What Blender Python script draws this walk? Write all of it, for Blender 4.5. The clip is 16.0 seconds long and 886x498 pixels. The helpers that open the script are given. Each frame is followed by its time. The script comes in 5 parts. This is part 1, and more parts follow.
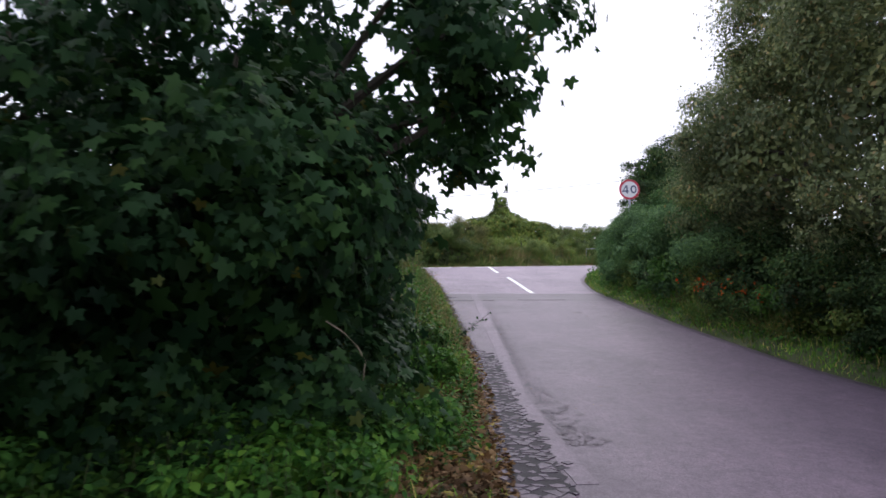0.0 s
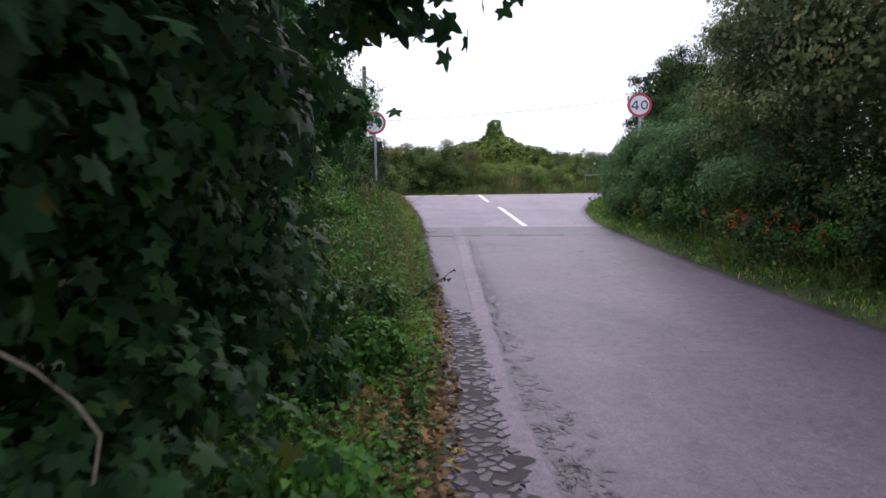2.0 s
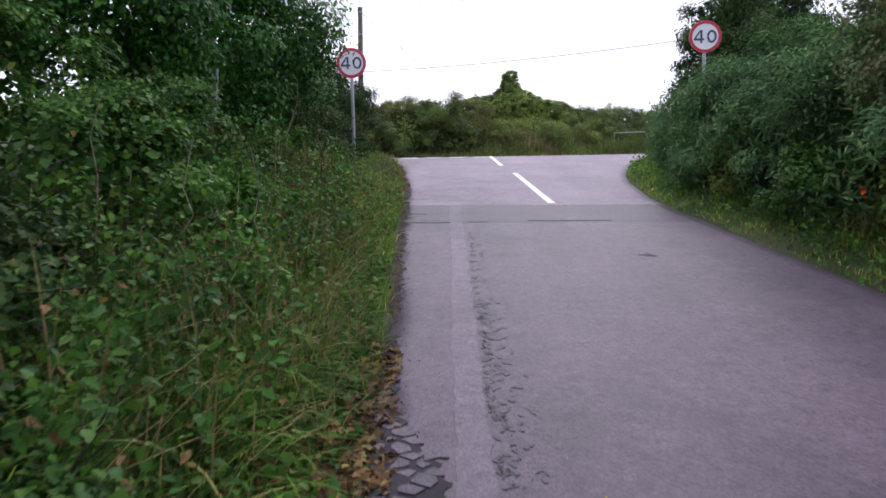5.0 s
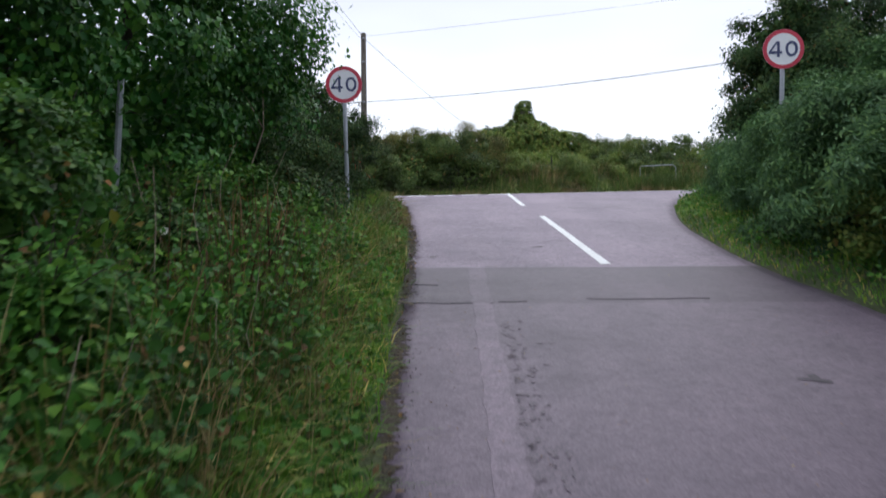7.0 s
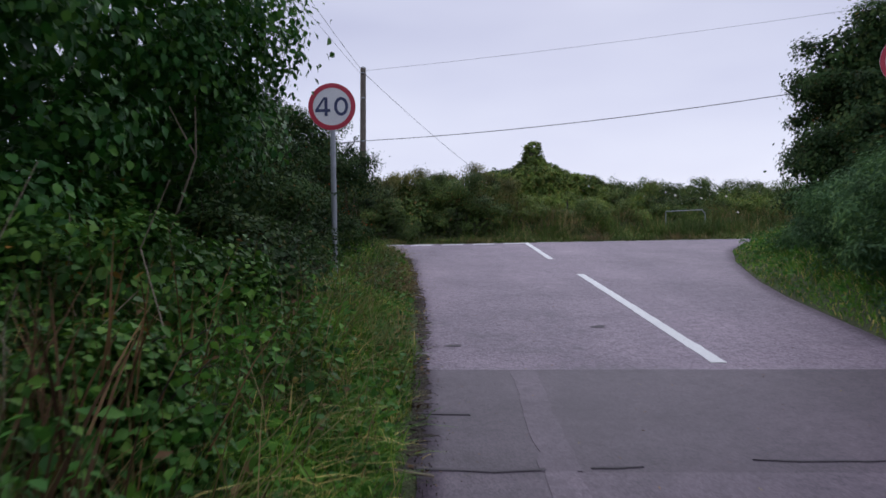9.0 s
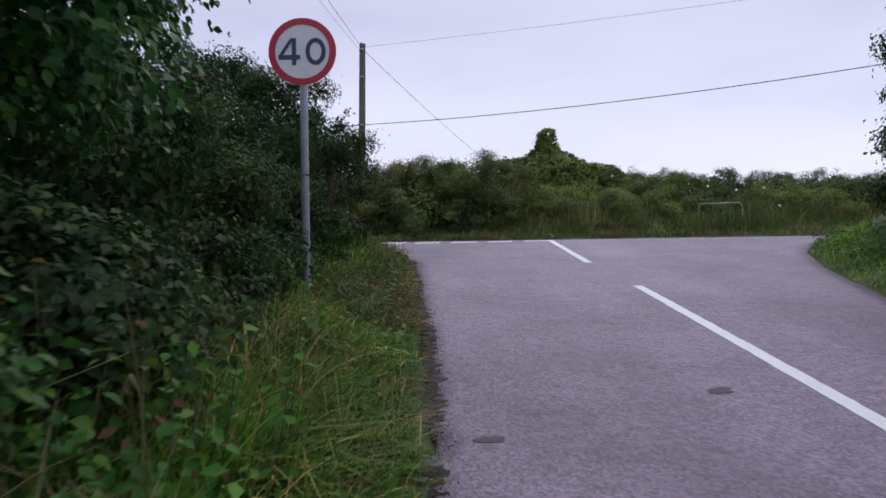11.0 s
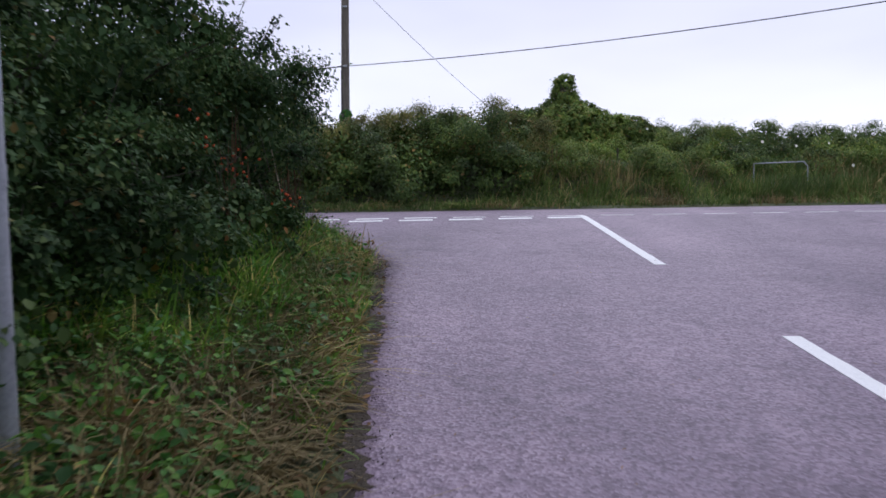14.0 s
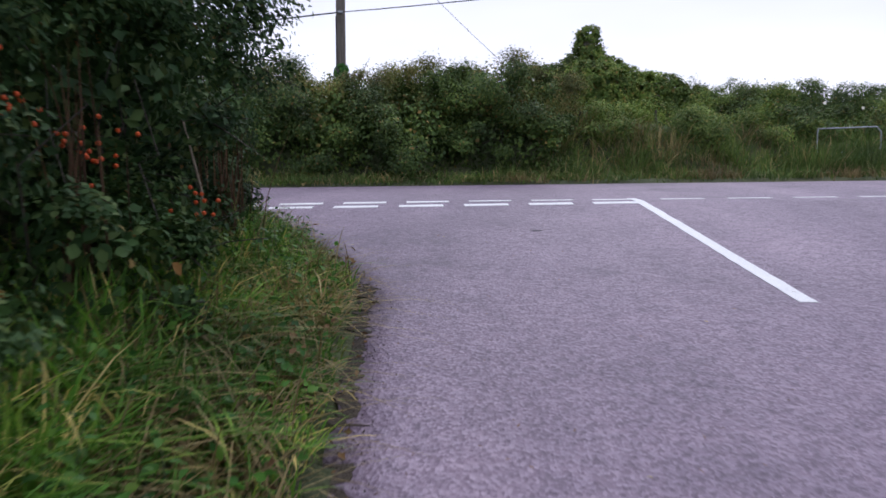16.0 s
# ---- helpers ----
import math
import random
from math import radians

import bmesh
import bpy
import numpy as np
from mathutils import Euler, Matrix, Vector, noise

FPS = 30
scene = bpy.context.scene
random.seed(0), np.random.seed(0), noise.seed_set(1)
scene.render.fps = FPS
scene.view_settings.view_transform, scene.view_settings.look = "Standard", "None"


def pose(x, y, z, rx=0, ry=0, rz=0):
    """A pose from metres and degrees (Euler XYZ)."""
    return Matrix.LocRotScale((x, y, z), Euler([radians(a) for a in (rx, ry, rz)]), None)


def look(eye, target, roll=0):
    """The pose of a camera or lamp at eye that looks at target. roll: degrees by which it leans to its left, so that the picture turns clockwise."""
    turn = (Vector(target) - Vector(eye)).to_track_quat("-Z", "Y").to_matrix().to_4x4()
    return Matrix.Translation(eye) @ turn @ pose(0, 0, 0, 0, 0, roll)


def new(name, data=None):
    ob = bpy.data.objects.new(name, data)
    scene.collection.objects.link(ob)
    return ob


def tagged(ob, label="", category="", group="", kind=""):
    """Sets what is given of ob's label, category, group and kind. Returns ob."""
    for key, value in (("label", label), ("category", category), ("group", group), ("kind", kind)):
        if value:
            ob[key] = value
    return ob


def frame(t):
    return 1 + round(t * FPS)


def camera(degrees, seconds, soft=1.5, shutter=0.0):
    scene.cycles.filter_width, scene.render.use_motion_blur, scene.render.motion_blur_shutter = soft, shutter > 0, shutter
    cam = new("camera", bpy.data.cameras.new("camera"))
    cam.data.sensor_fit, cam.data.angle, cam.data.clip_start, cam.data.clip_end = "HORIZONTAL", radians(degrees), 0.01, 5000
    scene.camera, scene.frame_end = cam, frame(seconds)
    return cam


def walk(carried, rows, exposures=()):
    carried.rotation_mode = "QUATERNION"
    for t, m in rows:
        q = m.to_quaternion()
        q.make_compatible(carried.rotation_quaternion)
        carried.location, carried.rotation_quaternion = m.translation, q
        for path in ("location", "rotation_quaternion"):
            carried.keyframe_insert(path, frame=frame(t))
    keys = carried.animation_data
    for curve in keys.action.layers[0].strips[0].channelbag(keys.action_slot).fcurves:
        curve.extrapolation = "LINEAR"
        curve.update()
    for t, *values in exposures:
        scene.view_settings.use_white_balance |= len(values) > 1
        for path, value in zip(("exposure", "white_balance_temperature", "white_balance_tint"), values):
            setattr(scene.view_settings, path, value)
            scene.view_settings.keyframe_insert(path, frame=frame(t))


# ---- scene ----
cam = camera(67.4, 16.0, soft=1.6, shutter=0.4)
METRES, EYE, TILT, LEAN, TURN = 23.4, 1.7, 0.0, 0.0, 0.0
ROWS = [
    (0.0, 0.0, 0.0, 0.0, 0.01, 4.65, 0.1),
    (0.5, 0.0048, 0.0247, 0.0016, -1.12, 3.49, 0.28),
    (1.0, 0.0074, 0.0566, 0.0031, -0.79, 1.67, 0.26),
    (1.5, 0.0128, 0.0907, 0.0037, -0.58, -0.73, 0.27),
    (2.0, 0.0181, 0.1185, 0.0076, -0.38, -1.59, 0.22),
    (2.5, 0.0217, 0.152, 0.0105, -0.6, -1.84, 0.2),
    (3.0, 0.0273, 0.1863, 0.013, -0.38, -3.24, 0.2),
    (3.5, 0.0295, 0.2196, 0.0165, -0.1, -4.28, 0.3),
    (4.0, 0.0356, 0.253, 0.0181, 0.27, -4.97, 0.28),
    (6.5, 0.0308, 0.4088, 0.0319, 1.41, -5.07, 0.41),
    (7.0, 0.0283, 0.4431, 0.036, 1.56, -2.3, 0.46),
    (7.5, 0.0268, 0.4732, 0.0405, 1.75, 1.39, 0.52),
    (8.0, 0.0246, 0.5034, 0.0433, 1.68, 1.87, 0.51),
    (8.5, 0.022, 0.5361, 0.0451, 1.54, 1.65, 0.38),
    (9.0, 0.0148, 0.5689, 0.0481, 1.58, 1.44, 0.31),
    (11.5, 0.0056, 0.7197, 0.0607, 1.93, 0.19, 0.11),
    (12.0, 0.0058, 0.7535, 0.0653, 1.76, -1.16, 0.08),
    (12.5, 0.0073, 0.7873, 0.07, 1.93, -1.55, 0.04),
    (13.0, 0.009, 0.8134, 0.0731, 2.14, -1.91, 0.04),
    (13.5, 0.0068, 0.8416, 0.0779, 2.2, -2.33, 0.02),
    (14.0, 0.0083, 0.871, 0.0783, 2.43, -3.11, -0.01),
    (14.5, 0.0059, 0.9006, 0.0832, 2.48, -3.96, -0.18),
    (15.0, 0.0045, 0.9288, 0.0852, 2.64, -4.41, -0.14),
    (15.5, -0.0011, 0.9568, 0.088, 2.75, -5.29, -0.21),
    (16.0, -0.0006, 0.9894, 0.0914, 3.05, -6.48, -0.27),
]
EXPOSURES = [(0.0, 0.6, 6250, 12), (4.0, 0.58, 6150, 13), (6.3, 0.55, 6200, 7), (7.0, 0.29, 6150, 5), (7.5, -0.1, 6100, 6), (8.5, -0.24, 6000, 10), (9.0, -0.25, 5950, 12), (11.5, -0.12, 5950, 14), (12.5, -0.08, 5900, 14), (16.0, 0.18, 5950, 13)]
walk(cam, [(t, pose(0, 0, EYE, TILT, LEAN, TURN) @ pose(METRES * x, METRES * y, METRES * z, 90 + pitch, roll, yaw)) for t, x, y, z, yaw, pitch, roll in ROWS], EXPOSURES)

# ---- world, sun ----
world = bpy.data.worlds.new("overcast_sky")
scene.world = world
world.use_nodes = True
wn, wl = world.node_tree.nodes, world.node_tree.links
wn.clear()
SUN_EL, SUN_AZ = 48.0, 12.0
w_sky = wn.new("ShaderNodeTexSky")
w_sky.sky_type, w_sky.sun_disc = "NISHITA", False
w_sky.sun_elevation, w_sky.sun_rotation = radians(SUN_EL), radians(SUN_AZ)
w_sky.dust_density = 4.0
w_str = wn.new("ShaderNodeVectorMath")
w_str.operation = "SCALE"
w_str.inputs["Scale"].default_value = 0.1
w_co = wn.new("ShaderNodeTexCoord")
w_map = wn.new("ShaderNodeMapping")
w_map.inputs["Scale"].default_value = (1.2, 1.2, 4.0)
w_noise = wn.new("ShaderNodeTexNoise")
w_noise.inputs["Scale"].default_value, w_noise.inputs["Detail"].default_value = 1.6, 3.0
w_ramp = wn.new("ShaderNodeValToRGB")
w_ramp.color_ramp.elements[0].position, w_ramp.color_ramp.elements[1].position = 0.3, 0.72
w_ramp.color_ramp.elements[0].color = (0.78, 0.78, 0.92, 1)
w_ramp.color_ramp.elements[1].color = (0.98, 0.98, 1.06, 1)
w_mix = wn.new("ShaderNodeMix")
w_mix.data_type = "RGBA"
w_mix.inputs[0].default_value = 0.85
w_bg = wn.new("ShaderNodeBackground")
w_bg.inputs["Strength"].default_value = 1.0
w_out = wn.new("ShaderNodeOutputWorld")
wl.new(w_sky.outputs["Color"], w_str.inputs[0])
wl.new(w_co.outputs["Generated"], w_map.inputs["Vector"])
wl.new(w_map.outputs["Vector"], w_noise.inputs["Vector"])
wl.new(w_noise.outputs["Fac"], w_ramp.inputs["Fac"])
wl.new(w_str.outputs["Vector"], w_mix.inputs[6])
wl.new(w_ramp.outputs["Color"], w_mix.inputs[7])
w_sep = wn.new("ShaderNodeSeparateXYZ")
w_grad = wn.new("ShaderNodeValToRGB")
for _p, _c in ((0.0, (1.16, 1.15, 1.12)), (0.12, (1.10, 1.09, 1.09)), (0.34, (0.86, 0.86, 0.90)), (1.0, (1.0, 1.0, 1.0))):
    _e = w_grad.color_ramp.elements.new(_p) if 0.0 < _p < 1.0 else w_grad.color_ramp.elements[0 if _p == 0.0 else -1]
    _e.color = (*_c, 1)
w_mul = wn.new("ShaderNodeMix")
w_mul.data_type, w_mul.blend_type = "RGBA", "MULTIPLY"
w_mul.inputs[0].default_value = 1.0
wl.new(w_co.outputs["Generated"], w_sep.inputs["Vector"])
wl.new(w_sep.outputs["Z"], w_grad.inputs["Fac"])
wl.new(w_mix.outputs[2], w_mul.inputs[6])
wl.new(w_grad.outputs["Color"], w_mul.inputs[7])
wl.new(w_mul.outputs[2], w_bg.inputs["Color"])
wl.new(w_bg.outputs["Background"], w_out.inputs["Surface"])

sun_data = bpy.data.lights.new("sun", "SUN")
sun_data.energy, sun_data.angle, sun_data.color = 0.7, radians(40), (1.0, 0.97, 0.93)
sun = new("sun", sun_data)
_az, _el = radians(SUN_AZ), radians(SUN_EL)
sun.matrix_world = look((0, 0, 60), Vector((0, 0, 60)) - Vector((math.sin(_az) * math.cos(_el), math.cos(_az) * math.cos(_el), math.sin(_el))))


# ---- materials ----
def mat(name):
    m = bpy.data.materials.new(name)
    m.use_nodes = True
    n, l = m.node_tree.nodes, m.node_tree.links
    return m, n, l, n["Principled BSDF"]


def node_noise(n, l, scale, detail=4.0, rough=0.6, stretch=None):
    co = n.new("ShaderNodeTexCoord")
    t = n.new("ShaderNodeTexNoise")
    t.inputs["Scale"].default_value, t.inputs["Detail"].default_value, t.inputs["Roughness"].default_value = scale, detail, rough
    if stretch:
        mp = n.new("ShaderNodeMapping")
        mp.inputs["Scale"].default_value = stretch
        l.new(co.outputs["Object"], mp.inputs["Vector"])
        l.new(mp.outputs["Vector"], t.inputs["Vector"])
    else:
        l.new(co.outputs["Object"], t.inputs["Vector"])
    return t


def ramp(n, l, fac, stops):
    r = n.new("ShaderNodeValToRGB")
    e = r.color_ramp.elements
    while len(e) < len(stops):
        e.new(0.5)
    for el, (p, c) in zip(e, stops):
        el.position, el.color = p, (*c, 1)
    l.new(fac, r.inputs["Fac"])
    return r


def mixrgb(n, l, kind, fac, a, b):
    x = n.new("ShaderNodeMix")
    x.data_type, x.blend_type = "RGBA", kind
    if isinstance(fac, float):
        x.inputs[0].default_value = fac
    else:
        l.new(fac, x.inputs[0])
    l.new(a, x.inputs[6])
    l.new(b, x.inputs[7])
    return x.outputs[2]


def bump(n, l, b, height, strength, distance):
    k = n.new("ShaderNodeBump")
    k.inputs["Strength"].default_value, k.inputs["Distance"].default_value = strength, distance
    l.new(height, k.inputs["Height"])
    l.new(k.outputs["Normal"], b.inputs["Normal"])


def surface(name, stops, scale, fine, rough=0.85, bump_strength=0.5, bump_distance=0.01, metal=0.0, stretch=None, fine_amount=0.5):
    """Two scales of noise: broad colour and fine grain, with relief."""
    m, n, l, b = mat(name)
    broad = node_noise(n, l, scale, stretch=stretch)
    grain = node_noise(n, l, fine, 3.0, 0.7, stretch=stretch)
    c = ramp(n, l, broad.outputs["Fac"], stops)
    g = ramp(n, l, grain.outputs["Fac"], [(0.3, (0.45, 0.45, 0.45)), (0.7, (1.25, 1.25, 1.25))])
    l.new(mixrgb(n, l, "MULTIPLY", fine_amount, c.outputs["Color"], g.outputs["Color"]), b.inputs["Base Color"])
    b.inputs["Roughness"].default_value, b.inputs["Metallic"].default_value = rough, metal
    bump(n, l, b, grain.outputs["Fac"], bump_strength, bump_distance)
    return m


def leafy(name, stops, rough=0.5, through_light=0.25, patch=0.9, gloss=0.2, low=0.62, high=1.2):
    """Leaves: the colour differs from leaf to leaf and from patch to patch; some light passes through."""
    m, n, l, b = mat(name)
    geo = n.new("ShaderNodeNewGeometry")
    c = ramp(n, l, geo.outputs["Random Per Island"], stops)
    big = node_noise(n, l, patch, 2.0)
    v = ramp(n, l, big.outputs["Fac"], [(0.34, (low * 0.96, low, low * 1.06)), (0.66, (high * 1.04, high, high * 0.84))])
    col = mixrgb(n, l, "MULTIPLY", 1.0, c.outputs["Color"], v.outputs["Color"])
    l.new(col, b.inputs["Base Color"])
    b.inputs["Roughness"].default_value = rough + 0.12
    b.inputs["Specular IOR Level"].default_value = gloss
    tr = n.new("ShaderNodeBsdfTranslucent")
    l.new(col, tr.inputs["Color"])
    mx = n.new("ShaderNodeMixShader")
    mx.inputs[0].default_value = through_light
    l.new(b.outputs["BSDF"], mx.inputs[1])
    l.new(tr.outputs["BSDF"], mx.inputs[2])
    l.new(mx.outputs["Shader"], n["Material Output"].inputs["Surface"])
    return m


def chippings(name, light, mid, dark, size, patch_scale, relief):
    """Bitumen road with stone chippings: each stone its own tone, wear in broad patches and along the traffic."""
    m, n, l, b = mat(name)
    co = n.new("ShaderNodeTexCoord")
    vo = n.new("ShaderNodeTexVoronoi")
    vo.inputs["Scale"].default_value = 1.0 / size
    l.new(co.outputs["Object"], vo.inputs["Vector"])
    sep = n.new("ShaderNodeSeparateColor")
    l.new(vo.outputs["Color"], sep.inputs["Color"])
    stone = ramp(n, l, sep.outputs["Red"], [(0.0, dark), (0.45, mid), (1.0, light)])
    broad = node_noise(n, l, patch_scale, 5.0, 0.65)
    wear = ramp(n, l, broad.outputs["Fac"], [(0.3, (0.66, 0.65, 0.68)), (0.5, (0.97, 0.97, 0.97)), (0.72, (1.18, 1.17, 1.15))])
    lanes = node_noise(n, l, 1.1, 3.0, 0.5, stretch=(1.0, 0.06, 1.0))
    track = ramp(n, l, lanes.outputs["Fac"], [(0.3, (0.84, 0.83, 0.86)), (0.7, (1.1, 1.1, 1.08))])
    c = mixrgb(n, l, "MULTIPLY", 1.0, stone.outputs["Color"], wear.outputs["Color"])
    c = mixrgb(n, l, "MULTIPLY", 1.0, c, track.outputs["Color"])
    scuff = node_noise(n, l, 9.0, 6.0, 0.78)
    mottle = ramp(n, l, scuff.outputs["Fac"], [(0.36, (0.72, 0.71, 0.75)), (0.5, (0.98, 0.98, 1.0)), (0.66, (1.14, 1.13, 1.12))])
    c = mixrgb(n, l, "MULTIPLY", 1.0, c, mottle.outputs["Color"])
    l.new(c, b.inputs["Base Color"])
    b.inputs["Roughness"].default_value = 0.6
    bump(n, l, b, vo.outputs["Distance"], relief, size * 0.6)
    return m


M_SOIL = surface("soil", [(0.3, (0.035, 0.028, 0.02)), (0.7, (0.085, 0.065, 0.045))], 1.5, 40, 0.95, 0.8, 0.03)
M_ROAD_NEW = chippings("chipped_road", (0.332, 0.262, 0.332), (0.235, 0.175, 0.231), (0.144, 0.100, 0.144), 0.017, 0.5, 0.5)
M_ROAD_OLD = chippings("worn_road", (0.178, 0.135, 0.178), (0.138, 0.100, 0.138), (0.091, 0.065, 0.093), 0.010, 0.6, 0.22)
M_ROAD_PATCH = chippings("dark_road_patch", (0.132, 0.098, 0.134), (0.095, 0.069, 0.097), (0.064, 0.046, 0.066), 0.010, 0.6, 0.22)
M_TRENCH = chippings("pale_road_strip", (0.226, 0.172, 0.222), (0.178, 0.131, 0.176), (0.126, 0.091, 0.126), 0.010, 0.6, 0.2)
M_SCAB = chippings("pitted_road", (0.155, 0.118, 0.155), (0.116, 0.086, 0.116), (0.076, 0.056, 0.077), 0.010, 0.9, 0.22)
M_TAR = surface("tar", [(0.3, (0.018, 0.014, 0.020)), (0.7, (0.040, 0.032, 0.043))], 3.0, 60, 0.8, 0.5, 0.004)
M_TURF = surface("rough_turf", [(0.3, (0.05, 0.06, 0.024)), (0.5, (0.075, 0.095, 0.035)), (0.7, (0.12, 0.125, 0.055))], 0.6, 22, 0.95, 0.9, 0.05)
M_SEAM = surface("old_seam", [(0.3, (0.075, 0.063, 0.075)), (0.7, (0.11, 0.094, 0.11))], 3.0, 60, 0.8, 0.5, 0.004)
M_PAINT = surface("road_paint", [(0.3, (0.84, 0.84, 0.84)), (0.7, (0.92, 0.92, 0.91))], 3.0, 90, 0.65, 0.35, 0.002, fine_amount=0.3)
M_WOOD = surface("weathered_pole_wood", [(0.3, (0.10, 0.085, 0.07)), (0.7, (0.21, 0.185, 0.155))], 3.0, 30, 0.9, 0.6, 0.004, stretch=(6, 6, 0.5))
M_BARK = surface("bark", [(0.3, (0.035, 0.028, 0.022)), (0.7, (0.10, 0.085, 0.065))], 4.0, 40, 0.95, 0.9, 0.01, stretch=(3, 3, 0.7))
M_DEAD = surface("dead_stem", [(0.3, (0.26, 0.21, 0.15)), (0.7, (0.42, 0.35, 0.26))], 6.0, 50, 0.9, 0.4, 0.002)
M_STEM = surface("green_stem", [(0.3, (0.06, 0.09, 0.03)), (0.7, (0.13, 0.16, 0.06))], 6.0, 50, 0.8, 0.3, 0.002)
M_GALV = surface("galvanised_steel", [(0.3, (0.34, 0.36, 0.39)), (0.7, (0.46, 0.48, 0.52))], 5.0, 60, 0.5, 0.15, 0.001, metal=0.45, fine_amount=0.35)
M_SIGN_WHITE = surface("sign_white", [(0.3, (0.84, 0.83, 0.87)), (0.7, (0.90, 0.89, 0.92))], 3.0, 40, 0.35, 0.05, 0.0005, fine_amount=0.15)
M_SIGN_RED = surface("sign_red", [(0.3, (0.50, 0.035, 0.07)), (0.7, (0.60, 0.05, 0.09))], 3.0, 40, 0.35, 0.05, 0.0005, fine_amount=0.2)
M_SIGN_BLACK = surface("sign_digits", [(0.3, (0.045, 0.055, 0.14)), (0.7, (0.065, 0.075, 0.18))], 3.0, 40, 0.4, 0.05, 0.0005, fine_amount=0.2)
M_WIRE = surface("black_cable", [(0.3, (0.03, 0.03, 0.035)), (0.7, (0.05, 0.05, 0.055))], 3.0, 40, 0.6, 0.1, 0.001)
M_STONE = surface("rubble_stone", [(0.3, (0.16, 0.14, 0.12)), (0.7, (0.32, 0.29, 0.25))], 2.0, 25, 0.95, 0.8, 0.03)

L_SYC = leafy("sycamore_leaves", [(0.0, (0.017, 0.049, 0.022)), (0.5, (0.027, 0.076, 0.027)), (0.985, (0.043, 0.103, 0.027)), (1.0, (0.114, 0.105, 0.017))], 0.42, 0.3, gloss=0.14)
L_IVY = leafy("ivy_leaves", [(0.0, (0.025, 0.108, 0.022)), (0.6, (0.052, 0.179, 0.027)), (1.0, (0.107, 0.254, 0.034))], 0.38, 0.15, gloss=0.25)
L_HAW = leafy("hawthorn_leaves", [(0.0, (0.034, 0.071, 0.029)), (0.6, (0.057, 0.113, 0.040)), (0.98, (0.103, 0.148, 0.051)), (1.0, (0.224, 0.120, 0.041))], 0.5, 0.2, gloss=0.1, patch=1.5, low=0.48, high=1.3)
L_ELD = leafy("grey_green_leaves", [(0.0, (0.109, 0.151, 0.073)), (0.6, (0.191, 0.242, 0.112)), (0.93, (0.283, 0.318, 0.143)), (1.0, (0.420, 0.296, 0.146))], 0.5, 0.2)
L_GORSE = leafy("gorse_spines", [(0.0, (0.076, 0.160, 0.076)), (0.6, (0.125, 0.246, 0.103)), (1.0, (0.206, 0.342, 0.115))], 0.55, 0.15)
L_BANK = leafy("bank_leaves", [(0.0, (0.102, 0.178, 0.043)), (0.5, (0.185, 0.288, 0.062)), (0.93, (0.293, 0.356, 0.084)), (1.0, (0.420, 0.294, 0.101))], 0.5, 0.2, 0.7, low=0.4, high=1.15)
L_HEDGE = leafy("dark_ivy_leaves", [(0.0, (0.061, 0.111, 0.034)), (0.6, (0.109, 0.183, 0.048)), (0.95, (0.174, 0.243, 0.058)), (1.0, (0.348, 0.217, 0.084))], 0.45, 0.2, 0.7, low=0.4, high=1.15)
L_OLIVE = leafy("olive_brown_leaves", [(0.0, (0.122, 0.154, 0.047)), (0.5, (0.208, 0.245, 0.068)), (0.85, (0.286, 0.274, 0.093)), (1.0, (0.472, 0.329, 0.148))], 0.55, 0.2, 0.7, low=0.4, high=1.15)
# Strong low/high contrast: differing plants, and shadow between clumps put into the colour.
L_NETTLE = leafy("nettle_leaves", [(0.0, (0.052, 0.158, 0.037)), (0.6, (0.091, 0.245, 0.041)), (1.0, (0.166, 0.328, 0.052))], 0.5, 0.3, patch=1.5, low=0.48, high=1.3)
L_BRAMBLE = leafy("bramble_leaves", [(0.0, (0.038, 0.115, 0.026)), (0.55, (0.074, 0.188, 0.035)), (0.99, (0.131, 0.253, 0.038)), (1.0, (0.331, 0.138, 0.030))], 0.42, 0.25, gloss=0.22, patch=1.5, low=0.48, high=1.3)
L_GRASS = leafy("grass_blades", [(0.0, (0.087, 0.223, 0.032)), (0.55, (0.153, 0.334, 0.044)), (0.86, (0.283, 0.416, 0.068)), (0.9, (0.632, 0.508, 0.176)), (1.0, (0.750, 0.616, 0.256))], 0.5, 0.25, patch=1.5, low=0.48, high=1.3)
L_ROUGH = leafy("rough_bank_grass", [(0.0, (0.088, 0.150, 0.039)), (0.55, (0.140, 0.220, 0.056)), (0.9, (0.211, 0.264, 0.088)), (0.95, (0.386, 0.316, 0.150)), (1.0, (0.527, 0.421, 0.211))], 0.55, 0.2, 0.5)
L_STRAW = leafy("dry_grass", [(0.0, (0.20, 0.155, 0.065)), (0.6, (0.32, 0.25, 0.12)), (1.0, (0.42, 0.35, 0.19))], 0.65, 0.2)
L_LITTER = leafy("fallen_leaves", [(0.0, (0.10, 0.055, 0.03)), (0.5, (0.22, 0.13, 0.065)), (0.9, (0.33, 0.21, 0.11)), (1.0, (0.42, 0.36, 0.08))], 0.7, 0.1)
L_DOCK = leafy("dead_dock_brown", [(0.0, (0.07, 0.040, 0.026)), (0.6, (0.13, 0.075, 0.045)), (1.0, (0.20, 0.12, 0.07))], 0.7, 0.1)
L_ORANGE = leafy("orange_petals", [(0.0, (0.446, 0.065, 0.011)), (1.0, (0.576, 0.144, 0.022))], 0.5, 0.25)
L_BERRY = leafy("orange_red_berries", [(0.0, (0.50, 0.045, 0.018)), (1.0, (0.62, 0.11, 0.03))], 0.3, 0.1)
